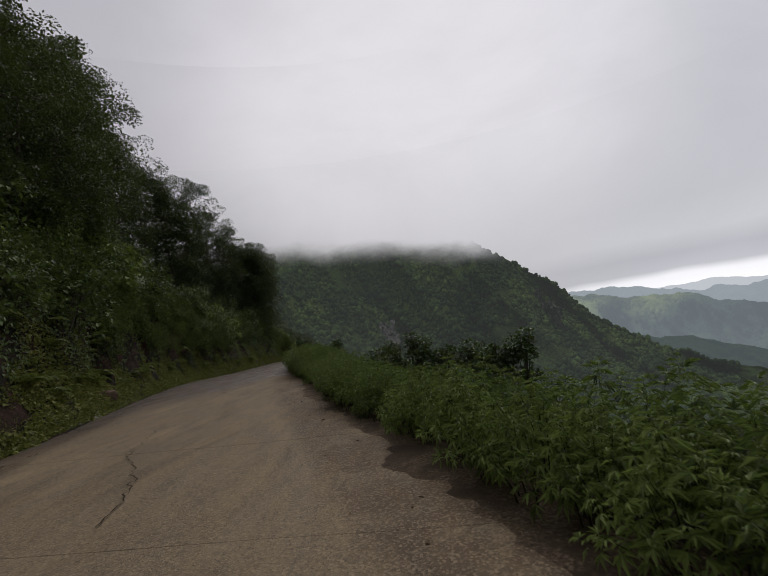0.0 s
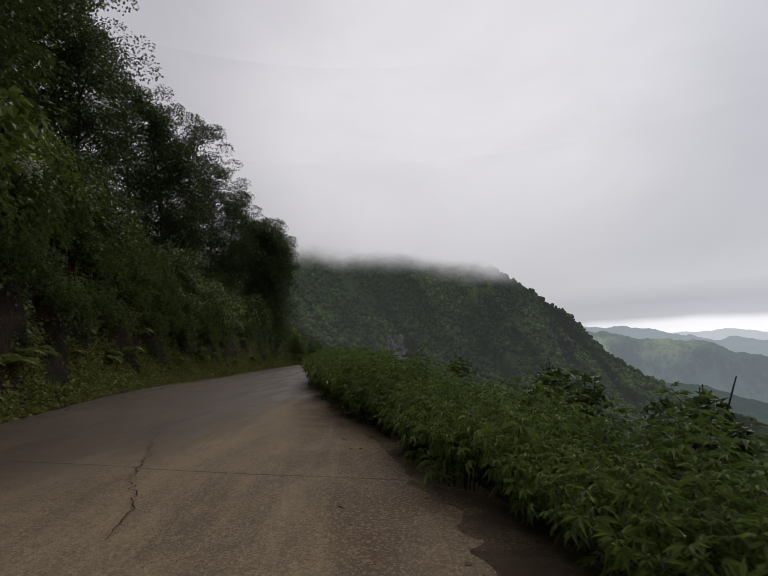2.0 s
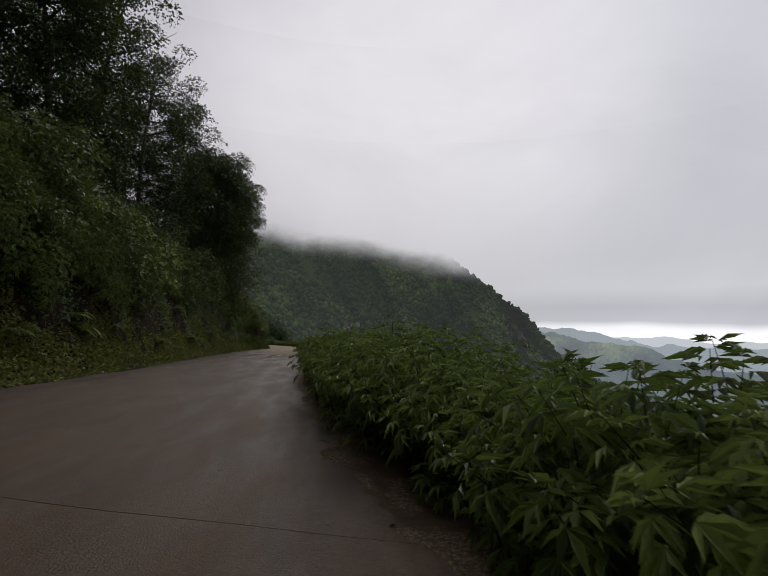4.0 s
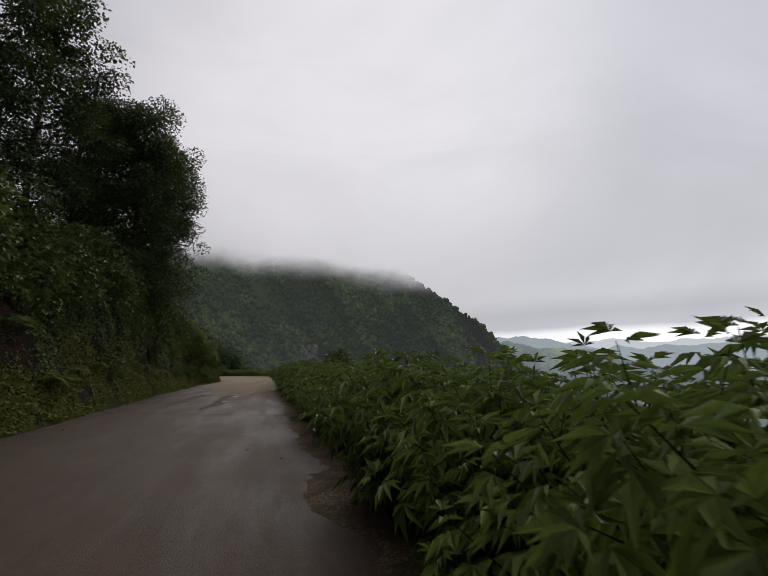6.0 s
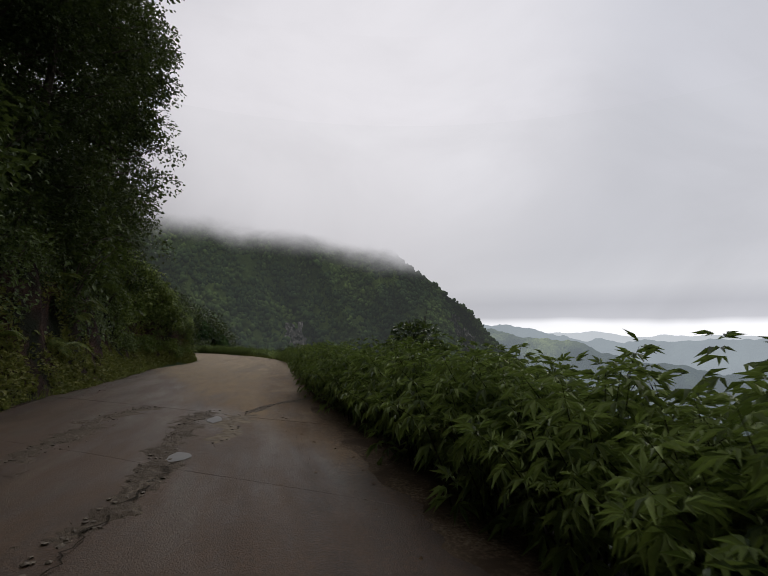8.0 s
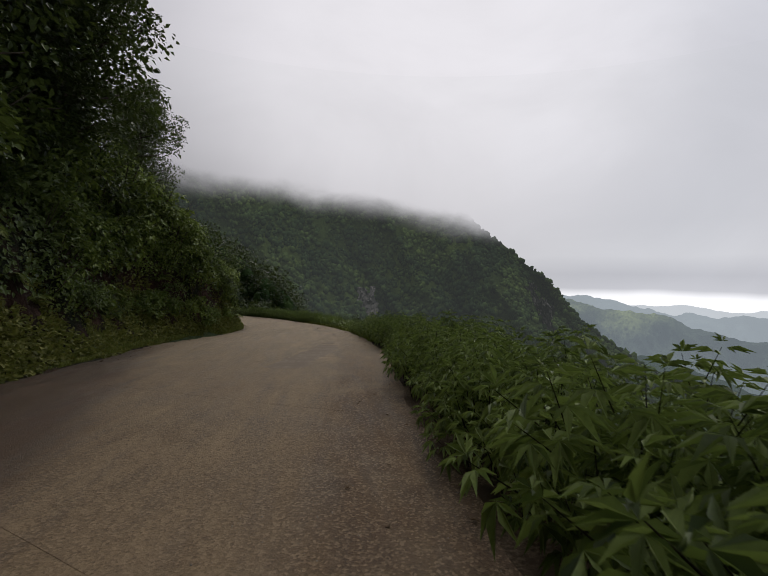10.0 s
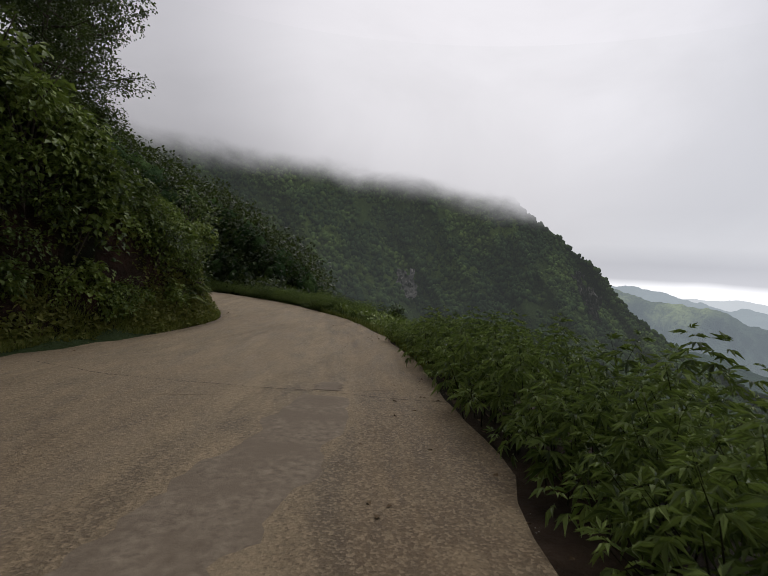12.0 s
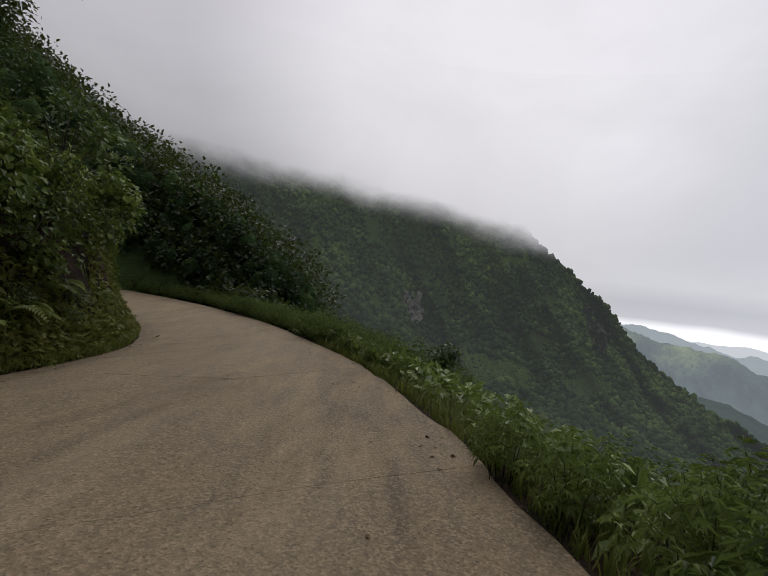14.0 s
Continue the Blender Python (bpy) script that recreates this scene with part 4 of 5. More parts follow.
def make_hedge_plant(height, spread, shoots, seed, skirt, mat=None, label="leafy green hedge shrub with lobed leaves on the road edge", group="hedge along the valley side of the road", name="hedge_shrub"):
    """A soft-stemmed shrub with lobed leaves: bare and dark below, a dome of leafy shoots above."""
    g = np.random.default_rng(seed)
    tubes, C, Wy, Up, Sz = [], [], [], [], []
    low = shoots // 3
    for i in range(shoots + low):
        inner = i >= shoots
        q = np.sqrt((i + 0.5) / shoots) if not inner else g.uniform(0.15, 0.7)
        a = i * 2.4 + g.uniform(-0.35, 0.35)
        fall = q ** 2.2
        h = height * (1.0 - skirt * fall) * g.uniform(0.74, 1.02) if not inner else height * g.uniform(0.28, 0.6)
        tip = np.array([np.cos(a) * q * spread, np.sin(a) * q * spread, h])
        axis = unit(np.array([np.cos(a) * q * 1.0, np.sin(a) * q * 1.0, 1.2 - 0.75 * fall]) + g.normal(0, 0.15, 3))
        if i % 3 == 0 and q < 0.8:
            tubes.append(tube([[tip[0] * 0.3, tip[1] * 0.3, -0.5], [tip[0] * 0.6, tip[1] * 0.6, h * 0.35], [tip[0] * 0.85, tip[1] * 0.85, h * 0.72]], [0.013, 0.009, 0.004], 4))
        if not inner:
            tubes.append(tube([tip - axis * 0.30, tip - axis * 0.02], [0.005, 0.002], 3))
        n = 8
        t = np.linspace(0, 1, n)
        p = tip - axis * (0.30 * (1 - t) ** 1.1)[:, None]
        side = unit(np.cross(axis, [0.3, 0.2, 0.9]))
        other = np.cross(axis, side)
        b = np.arange(n) * 2.4 + g.uniform(0, 6.28)
        ring = side * np.cos(b)[:, None] + other * np.sin(b)[:, None]
        out = unit(ring + axis * (-0.15 + 1.3 * t ** 2.5)[:, None] + g.normal(0, 0.10, (n, 3)))
        out[:, 2] = out[:, 2] * 0.7 - 0.16 * (1 - t)
        out = unit(out)
        C.append(p + out * (0.11 * (1 - t * 0.8))[:, None])
        Wy.append(out)
        Up.append(unit(axis * 0.45 + ring * 0.15 + [0, 0, 0.8] + g.normal(0, 0.14, (n, 3))))
        Sz.append(g.uniform(0.165, 0.25, n) * (1 - 0.45 * t ** 2) * (1.25 if inner else 1.0))
    v, f = palm_leaves(np.concatenate(C), np.concatenate(Wy), np.concatenate(Up), np.concatenate(Sz), g)
    plant = tagged(new(name), label, "shrub", group)
    part("branchwork", mesh_of("branchwork", *joined(tubes), STALK, True), plant)
    part("foliage", mesh_of("foliage", v, f, mat or LEAF_HEDGE), plant)
    return plant


def make_fern(size, seed):
    """A fern: arching fronds with paired leaflets."""
    g = np.random.default_rng(seed)
    fern = tagged(new("fern"), "bright green arching fern on the earth bank", "fern", "ferns on the bank")
    for i in range(9):
        a = i * 2.4 + g.uniform(-0.3, 0.3)
        t = np.linspace(0, 1, 18)
        reach = size * g.uniform(0.75, 1.1)
        rise = g.uniform(0.25, 0.55)
        p = np.stack([np.cos(a) * reach * t, np.sin(a) * reach * t, reach * (rise * np.sin(t * 2.4) - 0.25 * t ** 2)], 1)
        rv, rf = tube(p[::3], np.linspace(0.008, 0.003, 6), 3)
        rf = np.concatenate([rf[:, :3], rf[:, [0, 2, 3]]])
        d = unit(np.gradient(p, axis=0))
        s = unit(np.cross(d, [0, 0, 1.0]))
        c = np.concatenate([p[2:], p[2:]])
        w = np.concatenate([(s + d * 0.45)[2:], (-s + d * 0.45)[2:]]) - [0, 0, 0.15]
        ln = np.tile(size * 0.26 * np.sin(np.pi * (0.12 + 0.86 * t[2:])) + 0.02, 2)
        lv, lf = leaf_blades(c, w, np.tile([0, 0, 1.0], (len(c), 1)), ln, ln * 0.16 + 0.012)
        part("frond", mesh_of("frond", *joined([(rv, rf), (lv, lf)]), LEAF_FERN), fern)
    return fern


def scatter(kinds, places):
    """Puts each kind's first copy and then copies of it at the places (x, y, z, turn, scale, kind, tilt)."""
    used = set()
    for x, y, z, a, sc, k, tilt in places:
        m = pose(x, y, z, tilt, 0, a) @ Matrix.Diagonal((sc, sc, sc, 1))
        if k in used:
            ob = copy_thing(kinds[k], Matrix.Identity(4))
        else:
            used.add(k)
            ob = kinds[k]
        ob.matrix_basis = m
    for k, ob in enumerate(kinds):
        if k not in used:
            for o in (*ob.children_recursive, ob):
                bpy.data.objects.remove(o)


def left_spot(s, u):
    l, _, o, _, _ = at(np.array([s]))
    p = l[0] + o[0] * u
    return p[0], p[1], float(left_z(np.array([s]), np.array([u]))[0])


def right_spot(s, d):
    _, r, o, _, _ = at(np.array([s]))
    p = r[0] - o[0] * d
    return p[0], p[1], float(right_z(np.array([s]), np.array([d]))[0])


HEDGE_Y = [-6, 8, 20, 23, 27, 31, 36.5, 38, 40, 43, 47, 55, 62, 70, 76, 84, 95, 101, 104, 107, 108.5, 113, 117, 150]
HEDGE_TOP = [1.18, 1.06, 1.08, 1.30, 1.28, 1.80, 1.74, 1.48, 1.7, 2.0, 1.96, 1.64, 1.66, 1.76, 1.68, 1.38, 1.40, 1.34, 1.12, 0.6, 0.0, 0.6, 0.9, 0.95]


def build_hedge():
    kinds = [make_hedge_plant(1.6, 0.98, 25, 100 + i, 0.34 if i < 3 else 0.62) for i in range(6)]
    places, behind = [], []
    for row, step in ((0.55, 0.80), (1.45, 1.0), (2.4, 1.9)):
        s = -6.0
        while s < 138:
            mound = float(fbm(np.array([s * 0.42]), np.array([row * 0.3]), 27, 3)[0]) - 0.5
            x, y, z = right_spot(s + rng.uniform(-0.2, 0.2), row + rng.uniform(-0.16, 0.16) - mound * 0.6 - float(np.interp(s, [54, 62, 80, 90, 98, 107, 112], [0, -0.25, -0.25, 0.1, 0.25, 0.25, 0])))
            top = float(np.interp(y, HEDGE_Y, HEDGE_TOP)) * rng.uniform(0.84 if row < 1 else 0.9, 1.08) * (1 + mound * 0.3)
            if top > 0.3 and x > -40:
                h = (float(road_z(s, 1.0)) + top - z)
                spot = (x, y, z, rng.uniform(0, 360), h / 1.6, int(rng.integers(3)) + (3 if y < 12 or y > 84 or row > 1 else 0), rng.uniform(-4, 4))
                (places if row < 2 and 0 < s < 111 else behind).append(spot)
            s += step * rng.uniform(0.85, 1.15) * (0.62 if s > 107 else 1.0)
    pieces = []
    for x, y, z, a, sc, k, tilt in behind:
        me = kinds[k].children[-1].data
        v, f = np.empty(len(me.vertices) * 3), np.empty(len(me.loops), np.int32)
        me.vertices.foreach_get("co", v)
        me.loops.foreach_get("vertex_index", f)
        turn = np.array(pose(0, 0, 0, tilt, 0, a).to_3x3())
        pieces.append((v.reshape(-1, 3) @ turn.T * sc + [x, y, z], f.reshape(-1, 3)))
    tagged(new("hedge_growth", mesh_of("hedge_growth", *joined(pieces), LEAF_HEDGE)), "dense leafy growth behind and beyond the hedge", "hedge", kind="stuff")
    scatter(kinds, places)


def build_bank_plants():
    mixed = [make_shrub(1.35, 2.4, 850, 0.17, LEAF_BUSH, 200 + i, "dark green leafy shrub hanging over the cut bank") for i in range(3)]
    mixed += [make_shrub(1.2, 2.0, 900, 0.13, LEAF_VINE, 210 + i, "bright green climber mound covering the bank", 0.6) for i in range(2)]
    mixed += [make_shrub(1.2, 2.2, 560, 0.21, LEAF_VINE, 220, "shrub with large broad green leaves on the bank", 0.7, slim=0.5)]
    places = []
    for u, step, lift in ((2.1, 5.0, 0.2), (2.7, 2.1, 0.3), (3.2, 1.9, 0.4), (4.2, 2.1, 0.9), (5.6, 2.4, 1.4)):
        s = -8.0
        while s < 134:
            x, y, z = left_spot(s, u + rng.uniform(-0.55, 0.55))
            # darker-leaved kinds along this stretch put its shade into the leaf colour
            shade = 42 < y < 94
            k = int(rng.choice([0, 1, 2, 3, 4, 5], p=[0.32, 0.32, 0.3, 0.02, 0.02, 0.02] if shade else [0.12, 0.12, 0.10, 0.24, 0.22, 0.20] if y > 94 else [0.24, 0.22, 0.2, 0.13, 0.13, 0.08]))
            low = float(np.interp(s, [106, 112, 118], [1, 0.72, 0.55]))
            if u < 4 or s < 112:
                places.append((x, y, z - 0.6 + low * lift * rng.uniform(0, 1), rng.uniform(0, 360), low * rng.uniform(0.55, 1.5) * (0.62 if u < 2.2 else 1.1), k, rng.uniform(-14, 14)))
            s += step * rng.uniform(0.8, 1.2)
    for s in np.arange(95, 117, 0.95):
        for u in (1.5, 2.2, 3.0, 3.8):
            x, y, z = left_spot(s + rng.uniform(-0.4, 0.4), u + rng.uniform(-0.25, 0.25))
            size = float(np.interp(s, [104, 110, 116], [1.15, 1.0, 0.62])) * rng.uniform(0.75, 1.1) * (0.6 if u < 2 else 1.0)
            places.append((x, y, z - 0.55, rng.uniform(0, 360), size, int(rng.choice([0, 1, 2, 3, 4, 5], p=[0.1, 0.1, 0.1, 0.25, 0.25, 0.2])), rng.uniform(-14, 14)))
    scatter(mixed, places)
    # soft-leaved shrubs that lean out over the cut
    lean = [make_hedge_plant(1.7, 1.25, 30, 240 + i, 0.75, LEAF_LEAN, "drooping large-leaved shrub leaning out over the cut bank", "shrubs on the bank", "leaning_shrub") for i in range(3)]
    places = []
    for u, step, out in ((2.15, 1.9, 42), (2.7, 1.7, 30), (3.5, 1.9, 20), (4.6, 2.2, 12)):
        s = 25.0
        while s < 56:
            x, y, z = left_spot(s, u + rng.uniform(-0.2, 0.2))
            places.append((x, y, z - 0.35, 90 + rng.uniform(-25, 35), rng.uniform(0.9, 1.35), int(rng.integers(3)), out + rng.uniform(-8, 8)))
            s += step * rng.uniform(0.8, 1.25)
    scatter(lean, places)
    ferns = [make_fern(0.9, 300 + i) for i in range(3)]
    places = []
    for s in np.concatenate([np.arange(-6, 120, 1.6), np.arange(6, 30, 1.1)]):
        u = rng.uniform(1.2, 2.3)
        x, y, z = left_spot(s + rng.uniform(-0.6, 0.6), u)
        places.append((x, y, z + 0.03, rng.uniform(0, 360), rng.uniform(0.5, 1.15) * (0.7 if y > 92 else 1.0), int(rng.integers(3)), rng.uniform(-15, 15)))
    scatter(ferns, places)


def build_bank_cover():
    """Leaves of creepers and small growth that hide most of the cut, thinner low down."""
    n = 90000
    s, u = rng.uniform(-8, 124, n), 1.65 + 4.1 * rng.uniform(0, 1, n) ** 0.85
    keep = fbm(s * 0.35, u * 0.9, 88, 4) > np.where(u < 2.2, 0.50, 0.36)
    s, u = s[keep], u[keep]
    l, r, o, _, _ = at(s)
    rough = (fbm(s * 0.8, u * 1.1 + 40, 11) - 0.5) * np.clip(u, 0, 1.6) * 0.9
    push = 0.05 + 0.5 * rng.uniform(0, 1, len(s)) * fbm(s * 0.7, u, 44)
    xy = l + o * (u + rough - push)[:, None]
    c = np.concatenate([xy, (left_z(s, u) + push * 0.3)[:, None]], 1)
    m = len(c)
    face = np.concatenate([-o, np.full((m, 1), 0.3)], 1)
    way = unit(face * 0.5 + rng.normal(0, 0.5, (m, 3)) - [0, 0, 0.7])
    v, f = leaf_blades(c, way, unit(face + rng.normal(0, 0.3, (m, 3)) + [0, 0, 0.6]), rng.uniform(0.08, 0.22, m), rng.uniform(0.03, 0.075, m))
    tagged(new("bank_creepers", mesh_of("bank_creepers", v, f, LEAF_BUSH)), "tangle of dark green creepers hanging down the bank", "plants", kind="stuff")


def build_trees():
    lab = "tall dark broadleaf tree on the bank above the road"
    kinds = [make_tree(17, 4.0, 136, 150, 0.175, 400 + i, False, 0.16, lab) for i in range(4)]
    kinds.append(make_tree(15, 3.6, 170, 180, 0.15, 410, True, 0.06, "conical dark green tree beside the road bend"))
    kinds.append(make_tree(14, 3.2, 170, 140, 0.165, 420, False, 0.04, "bushy dark green tree leafy down to the bank"))
    spots = [  # x, y, top, kind
        (-25.9, 54, 32, 0), (-22.4, 68.3, 26.6, 1), (-21.3, 74, 24.0, 2), (-17.9, 87.9, 21.3, 4), (-18.7, 95.2, 19.5, 5), (-19.9, 86.5, 20.5, 5), (-20.3, 91.5, 22.3, 5), (-20.0, 100.5, 18, 5), (-20.6, 84, 21, 0),
        (-20.8, 79, 22.5, 5), (-22.6, 63, 26, 5), (-18.4, 97.6, 21.5, 5), (-23.2, 50, 25, 3), (-24.2, 44, 29, 1), (-23.4, 38, 29, 2), (-18.0, 32, 25, 0), (-17.0, 27, 21, 3), (-15.2, 21, 20, 1), (-13.8, 15, 20, 2),
        (-12.6, 9, 19, 0), (-11, 3, 19, 3), (-25, 61, 27, 2), (-26, 47, 29, 3), (-24.5, 40, 28, 1), (-23, 30, 27, 0), (-19.5, 20, 25, 3), 
        (-25, 70, 25, 0), (-25, 78, 22, 3), (-24, 96, 20, 2), (-22.4, 105.5, 12, 5), (-22.8, 115.6, 16.5, 5), (-20.2, 109.5, 13.0, 5)]
    heights = [17, 17, 17, 17, 15, 14]
    places = []
    for x, y, top, k in spots:
        z = float(ground_z(np.array([x]), np.array([y]))[0])
        z = min(z, top - 9)
        places.append((x, y, z - 0.4, rng.uniform(0, 360), (top - z) / heights[k], k, rng.uniform(-3, 3)))
    scatter(kinds, places)
    # wooded spur beyond the bend
    n = 3300
    y = 128 + rng.uniform(0, 1, n) ** 1.8 * 122
    x = -12 - 0.1 * (y - 135) - rng.uniform(0, 1, n) ** 1.1 * 69
    z = ground_z(x, y)
    dl, dr = edge_distance(x, y)
    ok = (z > -22) & (dr > 3.0) & (fbm(x * 0.09, y * 0.09, 55) > 0.22)
    x, y, z = x[ok], y[ok], z[ok]
    g = np.random.default_rng(5)
    r = g.uniform(1.2, 2.6, len(x)) * np.clip((y - 118) / 24, 0.55, 1)
    # bushes crowding down to the road's outer edge
    q, d = g.uniform(122, 172, 620), g.uniform(1.5, 8.0, 620)
    _, edge, o, _, _ = at(q)
    low = edge - o * d[:, None]
    x, y = np.concatenate([x, low[:, 0]]), np.concatenate([y, low[:, 1]])
    z = np.concatenate([z, ground_z(low[:, 0], low[:, 1])])
    r = np.concatenate([r, g.uniform(0.5, 1.05, 620)])
    per = 62
    d = unit(g.normal(0, 1, (len(x), per, 3)) + [0, 0, 0.45])
    c = np.stack([x, y, z + r * 0.9], 1)[:, None] + d * (r[:, None, None] * g.uniform(0.8, 1.1, (len(x), per, 1))) * [1, 1, 1.45]
    size = np.repeat(np.clip((y - 88) * 0.0066, 0.28, 0.8), per)
    d, c = d.reshape(-1, 3), c.reshape(-1, 3)
    m = len(c)
    v, f = leaf_blades(c, unit(d + g.normal(0, 0.6, (m, 3)) - [0, 0, 0.3]), unit(d + [0, 0, 0.8]), size * g.uniform(0.8, 1.3, m), size * g.uniform(0.3, 0.5, m))
    # solid cores added inside the crowns make the gaps between leaves read dark
    cv, cf = lumps(np.stack([x, y, z + r * 0.8], 1), r * 0.6, 1.4, 0.2)
    tagged(new("spur_thicket", mesh_of("spur_thicket", cv, cf, LEAF_FAR, True)), "solid cores added inside the spur's crowns to darken gaps", "forest", kind="stuff")
    tagged(new("spur_woods", mesh_of("spur_woods", v, f, LEAF_TREE)), "dense green woods on the steep spur beyond the bend", "forest", kind="stuff")


def build_valley_shrubs():
    kinds = [make_shrub(0.8, 2.6, 1400, 0.13, LEAF_ROUND, 500 + i, "young tree with round grey-green leaves behind the hedge", 0.0, "young trees below the road", "young_tree", 0.5) for i in range(2)]
    places = []
    for x, y, top, sc, k in ((2.4, 22.0, 1.9, 1.0, 0), (3.6, 21.2, 1.35, 1.1, 1), (4.6, 20.6, 1.3, 1.1, 0), (5.6, 21.1, 1.1, 1.0, 1), (6.6, 20.6, 1.45, 1.1, 0), (1.3, 24.4, 1.3, 1.1, 1), (0.6, 27.0, 1.35, 1.1, 0), (3.0, 23.6, 1.25, 1.2, 1), (-4.0, 82.5, 2.9, 1.3, 1), (1.5, 30, 1.5, 1.0, 1), (-7.2, 113.5, 1.0, 0.62, 0), (3.0, 52, 1.5, 1.2, 0)):
        z = top - 2.6 * sc
        places.append((x, y, z, rng.uniform(0, 360), sc, k, 0))
    scatter(kinds, places)
    # scrub over the slope below the hedge
    n = 2800
    s, d = rng.uniform(-10, 150, n), 3.2 + rng.uniform(0, 1, n) ** 1.7 * 45
    l, r, o, _, _ = at(s)
    xy = r - o * d[:, None]
    z = ground_z(xy[:, 0], xy[:, 1])
    z = np.maximum(z, right_z(s, d) * (d < 11) + -999 * (d >= 11))
    rad = rng.uniform(0.35, 0.8, n)
    per = 26
    g = np.random.default_rng(8)
    dd = unit(g.normal(0, 1, (n, per, 3)) + [0, 0, 0.6])
    c = (np.concatenate([xy, z[:, None]], 1)[:, None] + dd * (rad[:, None, None] * g.uniform(0.5, 1.1, (n, per, 1)))).reshape(-1, 3)
    dd = dd.reshape(-1, 3)
    m = len(c)
    v, f = leaf_blades(c, unit(dd + g.normal(0, 0.6, (m, 3))), unit(dd + [0, 0, 1]), g.uniform(0.18, 0.4, m), g.uniform(0.06, 0.14, m))
    tagged(new("slope_scrub", mesh_of("slope_scrub", v, f, LEAF_HEDGE)), "low green scrub on the slope below the road", "scrub", kind="stuff")


def blades(name, base, tall, mat, label, wide=0.012, category="grass"):
    n = len(base)
    a = rng.uniform(0, 6.28, n)
    lean = rng.uniform(0.1, 0.7, n)
    h = tall * rng.uniform(0.5, 1.2, n)
    d = np.stack([np.cos(a), np.sin(a), np.zeros(n)], 1)
    s = np.stack([-np.sin(a), np.cos(a), np.zeros(n)], 1) * wide
    mid = base + d * (h * lean * 0.35)[:, None] + [0, 0, 1] * (h * 0.6)[:, None]
    tip = base + d * (h * lean)[:, None] + [0, 0, 1] * (h * 0.92)[:, None]
    v = np.stack([base - s, base + s, mid + s * 0.8, mid - s * 0.8, tip], 1).reshape(-1, 3)
    i = np.arange(n) * 5
    f = np.concatenate([np.stack([i, i + 1, i + 2], 1), np.stack([i, i + 2, i + 3], 1), np.stack([i + 3, i + 2, i + 4], 1)])
    tagged(new(name, mesh_of(name, v, f, mat)), label, category, kind="stuff")


def build_ground_cover():
    n = 52000
    s, u = np.concatenate([rng.uniform(-6, 126, 30000), rng.uniform(92, 122, 22000)]), 0.06 + 1.5 * rng.uniform(0, 1, n) ** 1.2
    l, r, o, _, _ = at(s)
    xy = l + o * u[:, None]
    base = np.concatenate([xy, left_z(s, u)[:, None] - 0.02], 1)
    blades("verge_grass", base, np.where(s > 96, 0.24, 0.13), GRASS, "green grass along the foot of the bank", 0.010)
    n = 105000
    s, u = rng.uniform(-6, 126, n), 0.0 + 2.3 * rng.uniform(0, 1, n)
    keep = fbm(s * 0.5, u * 1.2, 66) > np.interp(u, [0, 0.3, 1.4, 2.3], [0.52, 0.33, 0.36, 0.56])
    s, u = s[keep], u[keep]
    l, r, o, _, _ = at(s)
    c = np.concatenate([l + o * u[:, None], (left_z(s, u) + rng.uniform(0.01, 0.26, len(s)) * np.clip(u * 2, 0.25, 1))[:, None]], 1)
    m = len(c)
    way = unit(np.concatenate([-o, np.zeros((m, 1))], 1) * 0.5 + rng.normal(0, 0.7, (m, 3)) - [0, 0, 0.2])
    v, f = leaf_blades(c, way, unit(rng.normal(0, 0.35, (m, 3)) + [0, 0, 1]), rng.uniform(0.08, 0.2, m), rng.uniform(0.03, 0.075, m))
    tagged(new("verge_herbs", mesh_of("verge_herbs", v, f, HERB)), "low leafy herbs at the foot of the bank", "plants", kind="stuff")
    n = 16000
    s = np.concatenate([rng.uniform(101, 114, n // 2), rng.uniform(-5, 150, n // 2)])
    d = 0.05 + rng.uniform(0, 1, n) ** 1.5 * 3.2
    d = np.where(np.arange(n) < n // 2, d, np.maximum(d + 1.8, 2.0))
    l, r, o, _, _ = at(s)
    base = np.concatenate([r - o * d[:, None], right_z(s, d)[:, None] - 0.02], 1)
    blades("shoulder_grass", base, 0.27, GRASS, "long grass on the valley edge of the road", 0.010)
    # low leafy growth on the open valley edge
    n = 9000
    s, d = rng.uniform(103, 122, n), 0.25 + rng.uniform(0, 1, n) * 5.0
    l, r, o, _, _ = at(s)
    c = np.concatenate([r - o * d[:, None], (right_z(s, d) + rng.uniform(0.05, 0.55, n))[:, None]], 1)
    v, f = leaf_blades(c, rng.normal(0, 1, (n, 3)) - [0, 0, 0.2], unit(rng.normal(0, 0.4, (n, 3)) + [0, 0, 1]), rng.uniform(0.12, 0.26, n), rng.uniform(0.03, 0.07, n))
    tagged(new("edge_herbs", mesh_of("edge_herbs", v, f, LEAF_HEDGE)), "leafy weeds along the open road edge", "plants", kind="stuff")


